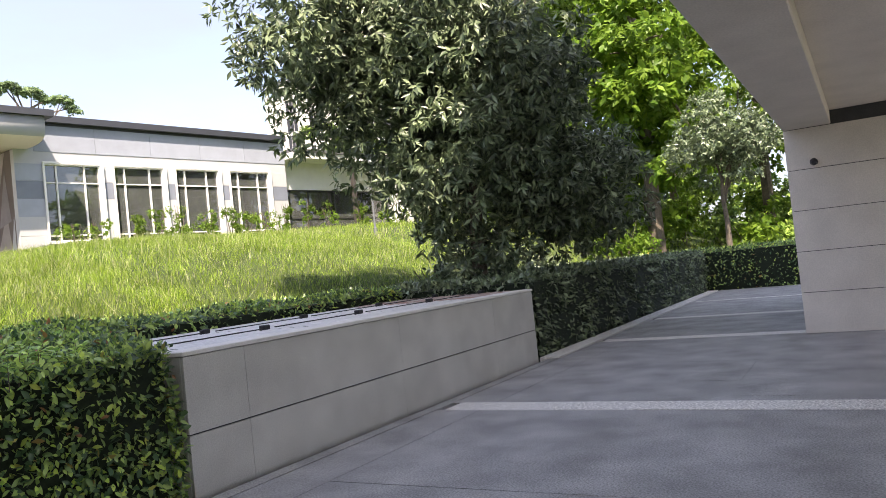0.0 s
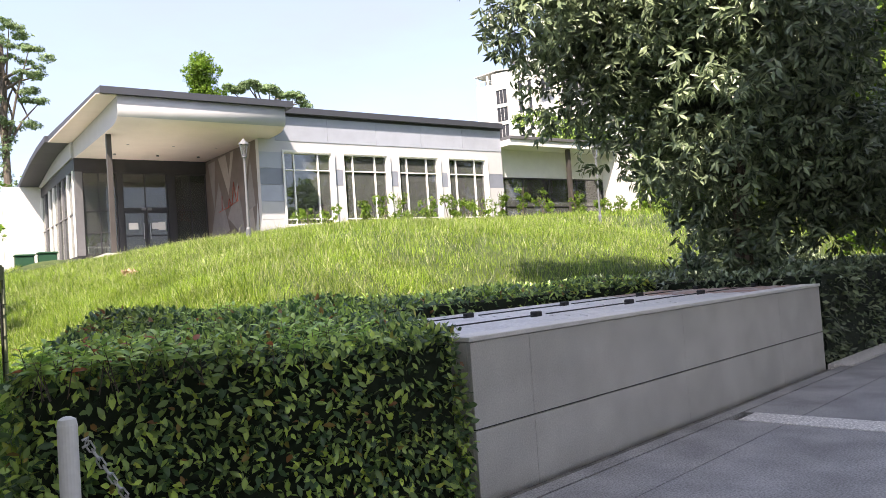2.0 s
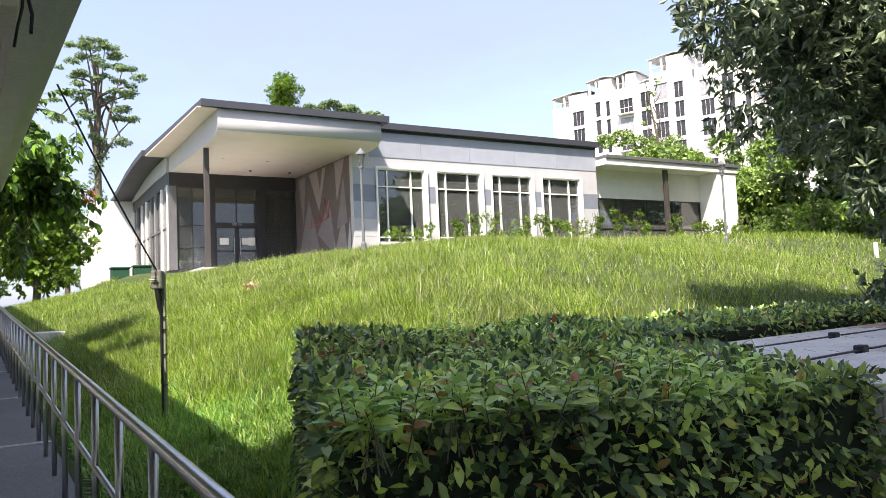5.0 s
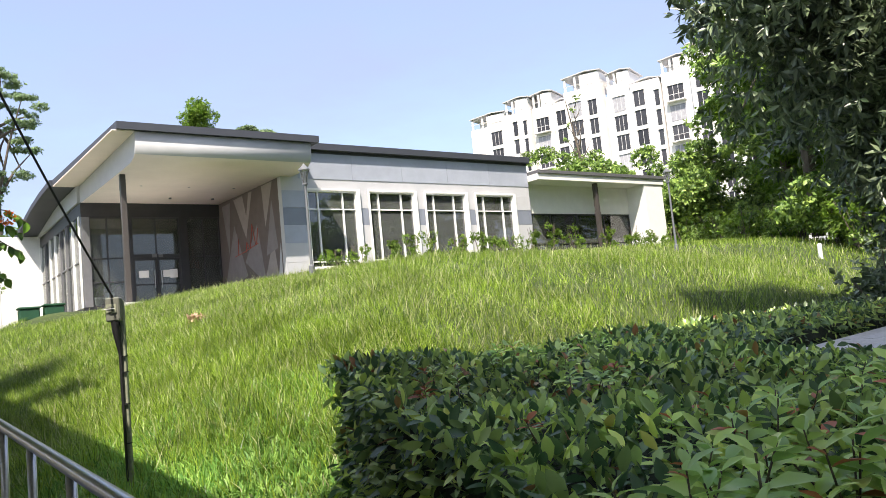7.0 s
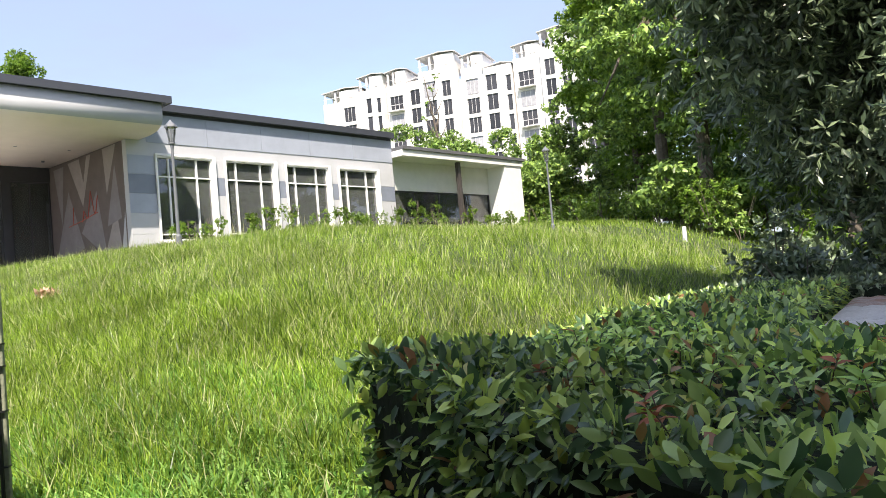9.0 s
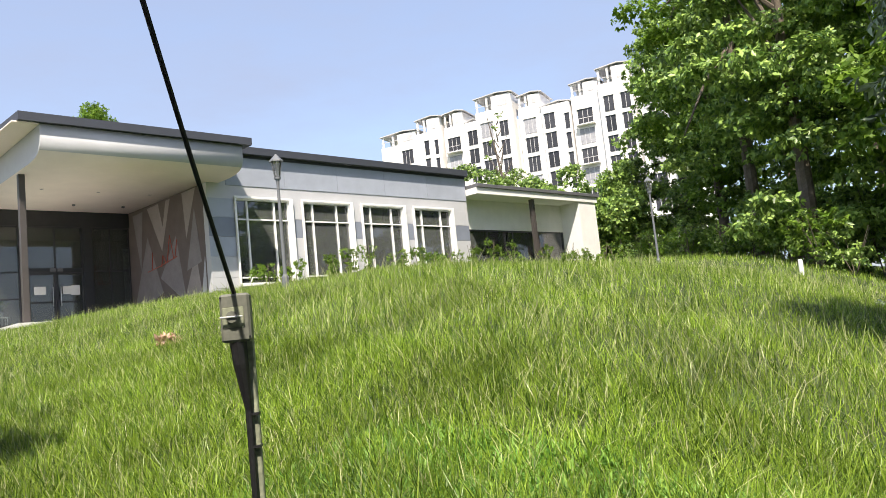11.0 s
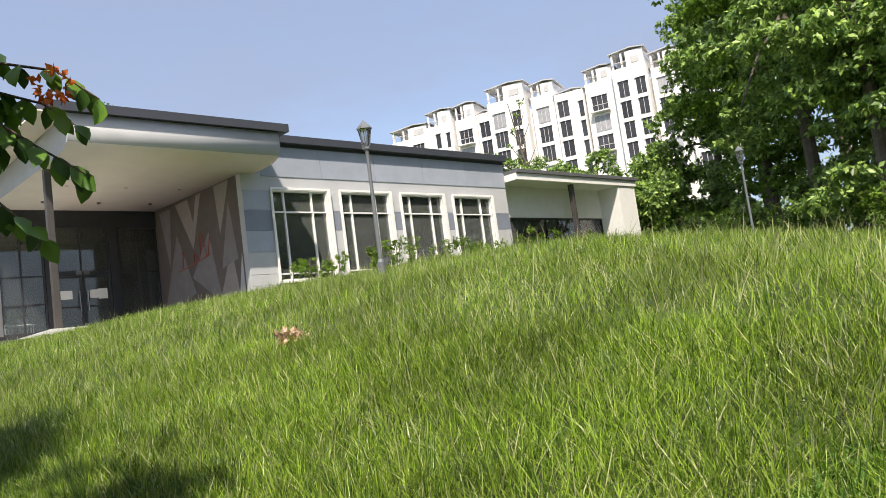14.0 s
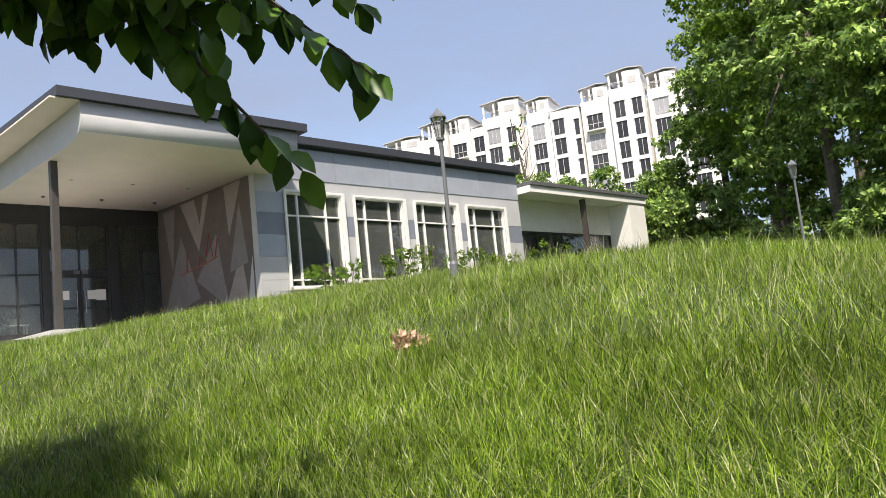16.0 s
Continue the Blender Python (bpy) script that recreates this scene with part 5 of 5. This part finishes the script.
    for k in range(16):
        e = Vector(g.uniform((-1.3, 15.9, 3.25), (-0.45, 17.0, 3.9)))
        twig([(-0.95, 16.6, 3.55), Vector((-0.95, 16.6, 3.6)).lerp(e, 0.5) + Vector((0, 0, 0.15)), e], 6, 0.13)
    # the rest of the crown, seen from further off
    c = Vector((-1.15, 18.6, 4.0)) - o0
    for k in range(60):
        e = c + Vector(g.normal(size=3) * np.array((0.45, 1.1, 0.75)))
        e.x, e.y, e.z = min(e.x, -1.0 - o0.x), max(e.y, 17.6 - o0.y), max(e.z, 2.6 - o0.z)
        spray(limb.lerp(c, 0.6), e, 6, 0.14)
    fl += [Vector(p) - o0 for p in ((-0.98, 17.5, 3.93), (-0.86, 17.6, 3.35), (-0.38, 15.27, 3.12))]
    for k in range(40):
        e = Vector((-2.6, 18.5, 5.0)) - o0 + Vector(g.normal(size=3) * np.array((1.0, 1.6, 0.6)))
        e.z = max(e.z, 4.25 - o0.z)
        spray(top.lerp(limb, 0.6), e, 5, 0.14)
    part("trunk", bm, M_BARK, t, "brown trunk, limbs and twigs")
    S = np.array(S)
    broad_leaves("leaflet_cover", np.array(P), np.array(A), np.array(F), S, S * 0.62, M_TULIP, t, 0.25)
    for e in fl:
        n = 48
        q = unit(g.normal(size=(n, 3)))
        leaves("flower", np.array(e) + q * 0.06, q + g.normal(size=(n, 3)) * 0.5, g.normal(size=(n, 3)), np.full(n, 0.045), np.full(n, 0.03), M_FLOWER, t)


tulip_tree()

# ---- shrubs before the pavilion and along the wood ----


def shrub(x, y, r, h, mat, seed, label, n=900, leaf=0.13):
    z = float(ground_z(x, y))
    t = thing("shrub", label, "shrub", (x, y, z))
    bm = bmesh.new()
    g = np.random.default_rng(seed)
    for k in range(4):
        a = g.uniform(0, 6.28)
        tube(bm, [(0, 0, -0.05), (0.3 * r * math.cos(a), 0.3 * r * math.sin(a), h * 0.5), (0.5 * r * math.cos(a), 0.5 * r * math.sin(a), h * 0.8)], [0.02, 0.014, 0.008], 5)
    part("stem", bm, M_BARK, t)
    crown("foliage", clumps((0, 0, h * 0.45), (r * 0.9, r * 0.8, h * 0.42), 11, r * 0.28, r * 0.5, seed), n, leaf, leaf * 0.5, mat, t, 0.5, 0.1, seed)


g = np.random.default_rng(77)
for k, x in enumerate((15.3, 16.6, 18.5, 19.6, 21.0, 22.3, 23.8, 25.2, 26.4, 27.8, 29.6, 31.3, 33.8, 36.2, 38.0, 39.7)):
    shrub(x, 37.0 - g.random() * 0.5, g.uniform(0.5, 0.95), g.uniform(1.7, 2.6), M_BRIGHT, 200 + k, "yellow-green garden shrub before the pavilion windows", 900, 0.13)
for k in range(26):
    s = k / 25
    shrub(41.5 - 13 * s + g.normal() * 0.5, 36 - 17.5 * s + g.normal() * 0.5, g.uniform(1.0, 1.5), g.uniform(1.9, 2.7), (M_BRIGHT, M_MIDTREE)[k % 2], 240 + k, "low leafy shrub at the edge of the wood", 700, 0.18)
for k in range(9):
    shrub(24 + 1.6 * k + g.normal() * 0.4, 14.5 + g.normal() * 1.2, g.uniform(0.9, 1.5), g.uniform(1.2, 2.2), M_BRIGHT, 280 + k, "bright leafy shrub beyond the clipped hedge", 900, 0.18)
for k in range(14):
    shrub(33 + 2.2 * k + g.normal() * 0.5, 6 + (k % 5) * 3.2 + g.normal(), g.uniform(1.9, 2.6), g.uniform(2.6, 4.0), (M_BRIGHT, M_MIDTREE)[k % 2], 320 + k, "tall leafy undergrowth inside the wood", 1500, 0.31)
for k, (x, y) in enumerate(((40.5, 21.8), (36.0, 20.3), (33.5, 19.0), (44, 23.5))):
    shrub(x, y, 2.4, 5.2, M_MIDTREE, 340 + k, "tall leafy undergrowth inside the wood", 3000, 0.31)
for k in range(14):
    shrub(58 + 1.5 * (k % 3), 8 + 2.6 * k, 3.0, 7.5, M_MIDTREE, 360 + k, "tall leafy undergrowth inside the wood", 2600, 0.42)
for k in range(6):
    shrub(11.2 + 1.2 * k + g.normal() * 0.3, 11.2 + g.normal() * 0.6, g.uniform(0.9, 1.3), g.uniform(1.2, 2.0), M_DARKTREE, 300 + k, "dark undergrowth below the evergreen tree", 1500, 0.15)

# ---- apartment block ----


def apartments():
    a = Vector((87.5, 113.0, 0))
    b = Vector((106.5, 61.0, 0))
    d = (b - a)
    ang = math.degrees(math.atan2(d.y, d.x))
    t = thing("apartment_block", "white mid-rise apartment block with stepped roof pavilions", "building", (a.x, a.y, 0), ang)
    # local frame: x along the front, the front faces -y
    L = d.length

    def slope_roof(x0, x1, y0, y1, z, rise, parent):
        """A thin overhanging roof, its ridge off the middle."""
        bm = bmesh.new()
        xr = x0 + 0.62 * (x1 - x0)
        prof = [(x0 - 0.2, z), (xr, z + rise), (x1 + 0.2, z + rise * 0.15), (x1 + 0.2, z + rise * 0.15 + 0.15), (xr, z + rise + 0.15), (x0 - 0.2, z + 0.15)]
        f = [bm.verts.new((x, y0 - 0.15, h)) for x, h in prof]
        k = [bm.verts.new((x, y1, h)) for x, h in prof]
        bm.faces.new(f)
        bm.faces.new(k[::-1])
        for i in range(6):
            bm.faces.new((f[i], k[i], k[(i + 1) % 6], f[(i + 1) % 6]))
        bmesh.ops.recalc_face_normals(bm, faces=bm.faces)
        part("roof_slab", bm, M_APTROOF, parent, "thin grey roof edge")

    def window(x0, x1, z, y, mat, frames, label):
        w = part("window", boxm((x0, y - 0.05, z), (x1, y - 0.005, z + 2.5)), mat, t, label)
        for k in range(frames):
            xm = x0 + (x1 - x0) * (k + 1) / (frames + 1)
            part("frame", boxm((xm - 0.04, y - 0.09, z), (xm + 0.04, y - 0.052, z + 2.5)), M_APTROOF, w)
        part("head", boxm((x0 - 0.12, y - 0.22, z + 2.51), (x1 + 0.12, y - 0.006, z + 2.62)), M_APT, w)
    part("wall", boxm((0, 0.4, 0), (L, 14, 36.4)), M_APT, t, "white rendered wall")
    # bays: start, end, projection, top of the wall, height of the roof pavilion
    bays = ((0.0, 7.4, -0.4, 36.4, 38.4), (7.8, 12.6, -1.4, 37.2, 39.6), (12.9, 16.8, -0.6, 37.4, 39.8), (16.8, 19.3, -0.2, 37.6, 0), (19.5, 26.2, -1.6, 38.4, 40.8), (26.9, 31.0, -0.8, 37.8, 39.8), (31.0, 35.8, -1.4, 37.0, 0),
            (36.0, 40.7, -0.8, 37.6, 39.7), (40.7, 46.0, -1.6, 38.4, 40.9), (46.4, 51.0, -0.6, 37.4, 39.7), (51.0, 55.3, -1.5, 37.6, 0))
    for x0, x1, y, z, top in bays:
        part("bay", boxm((x0 + 0.02, y, 0), (x1 - 0.02, 0.398, z), 0.03), M_APT, t, "projecting white bay")
        if top:
            w = x1 - x0
            rp = part("roof_pavilion", boxm((x0 + 0.45 * w, y + 0.3, z + 0.002), (x1 - 0.2, 5.5, top)), M_APT, t, "white roof pavilion with an open terrace")
            for px in (x0 + 0.15, x0 + 0.3 * w):
                part("post", boxm((px, y + 0.3, z + 0.002), (px + 0.3, y + 0.6, top)), M_APT, rp)
            part("back_wall", boxm((x0 + 0.1, 3.0, z + 0.002), (x0 + 0.449 * w, 3.3, top)), M_APT, rp)
            part("rail", boxm((x0 + 0.1, y + 0.05, z + 0.9), (x0 + 0.449 * w, y + 0.13, z + 1.0)), M_APTROOF, rp)
            part("opening", boxm((x0 + 0.6 * w, y + 0.24, z + 0.5), (x1 - 0.9, y + 0.298, z + 1.5)), M_APTROOF, rp)
            slope_roof(x0, x1, y + 0.2, 5.8, top, 0.38, rp)
        else:
            slope_roof(x0, x1, y + 0.2, 3.0, z, 0.45, t)
    # window columns: start, end, first sill, pale pane on the top floor
    for x0, x1, z, y, pale in ((4.3, 6.4, 32.6, -0.4, 0), (9.4, 10.2, 33.2, -1.4, 0), (11.4, 12.0, 33.0, -1.4, 0), (13.6, 15.9, 32.9, -0.6, 2), (17.3, 19.0, 33.5, -0.2, 0), (20.4, 22.5, 33.9, -1.6, 1), (23.8, 25.2, 33.6, -1.6, 0),
                               (27.8, 29.8, 33.2, -0.8, 1), (31.5, 33.2, 33.2, -1.4, 0), (34.9, 35.6, 32.6, -1.4, 0), (36.9, 39.3, 32.8, -0.8, 2), (41.5, 43.0, 33.8, -1.6, 0), (44.2, 45.6, 33.8, -1.6, 0), (47.2, 49.4, 33.2, -0.6, 1), (51.8, 54.0, 33.2, -1.5, 0)):
        for f in range(8):
            lit = (pale == 1 and f % 3 == 0) or (pale == 2 and f % 2 == 1)
            window(x0, x1, z - 3.22 * f, y, M_APTPALE if lit else M_APTDARK, 2 if x1 - x0 > 1.9 else 1 if x1 - x0 > 1.2 else 0, "curtained pale apartment window" if lit else "dark apartment window")
            if pale == 2 and not lit:
                part("balcony", boxm((x0 - 0.3, y - 1.0, z - 3.22 * f - 0.25), (x1 + 0.3, y - 0.006, z - 3.22 * f - 0.06), 0.02), M_APT, t, "white balcony slab")
                part("balcony_rail", boxm((x0 - 0.28, y - 0.98, z - 3.22 * f + 0.75), (x1 + 0.28, y - 0.9, z - 3.22 * f + 0.83)), M_APTROOF, t)


apartments()

# ---- small things ----


def small_things():
    x, y = 2.74, 18.55
    t = thing("leaf_heap", "small heap of dry russet leaves lying in the grass", "leaf heap", (x, y, float(ground_z(x, y)) + 0.10))
    g = np.random.default_rng(9)
    q = unit(g.normal(size=(160, 3))) * np.array([0.17, 0.14, 0.08]) * g.random((160, 1)) ** 0.4
    leaves("dry_leaf_cover", q, g.normal(size=(160, 3)), g.normal(size=(160, 3)), np.full(160, 0.08), np.full(160, 0.05), M_CLAY, t)
    x, y = 22.7, 18.2
    z = float(ground_z(x, y))
    m = thing("marker_post", "short white marker post in the grass", "post", (x, y, z))
    part("post", tubem([(0, 0, -0.1), (0, 0, 0.45), (0, 0, 0.49)], [0.07, 0.07, 0.045], 10), M_WHITE, m)
    for x in (3.75, 4.75):
        y = 44.0
        z = float(ground_z(x, y))
        h = max(0.6, 3.66 - z)
        b = thing("wheelie_bin", "dark green lidded rubbish bin beside the pavilion", "bin", (x, y, z), group="rubbish bins")
        part("body", boxm((-0.40, -0.35, 0), (0.40, 0.35, h - 0.1), 0.04), M_BIN, b)
        part("lid", boxm((-0.45, -0.40, h - 0.1), (0.45, 0.40, h), 0.03), M_BIN, b)
    # inlet slab at the walkway edge
    y = 22.5
    x = rail_x(y) + 0.7
    c = thing("inlet_slab", "pale concrete drain inlet slab beside the walkway", "drain", (x, y, float(ground_z(x, y))))
    part("slab", boxm((-0.35, -0.6, -0.2), (0.5, 0.6, 0.22), 0.02), M_CAP, c)


small_things()
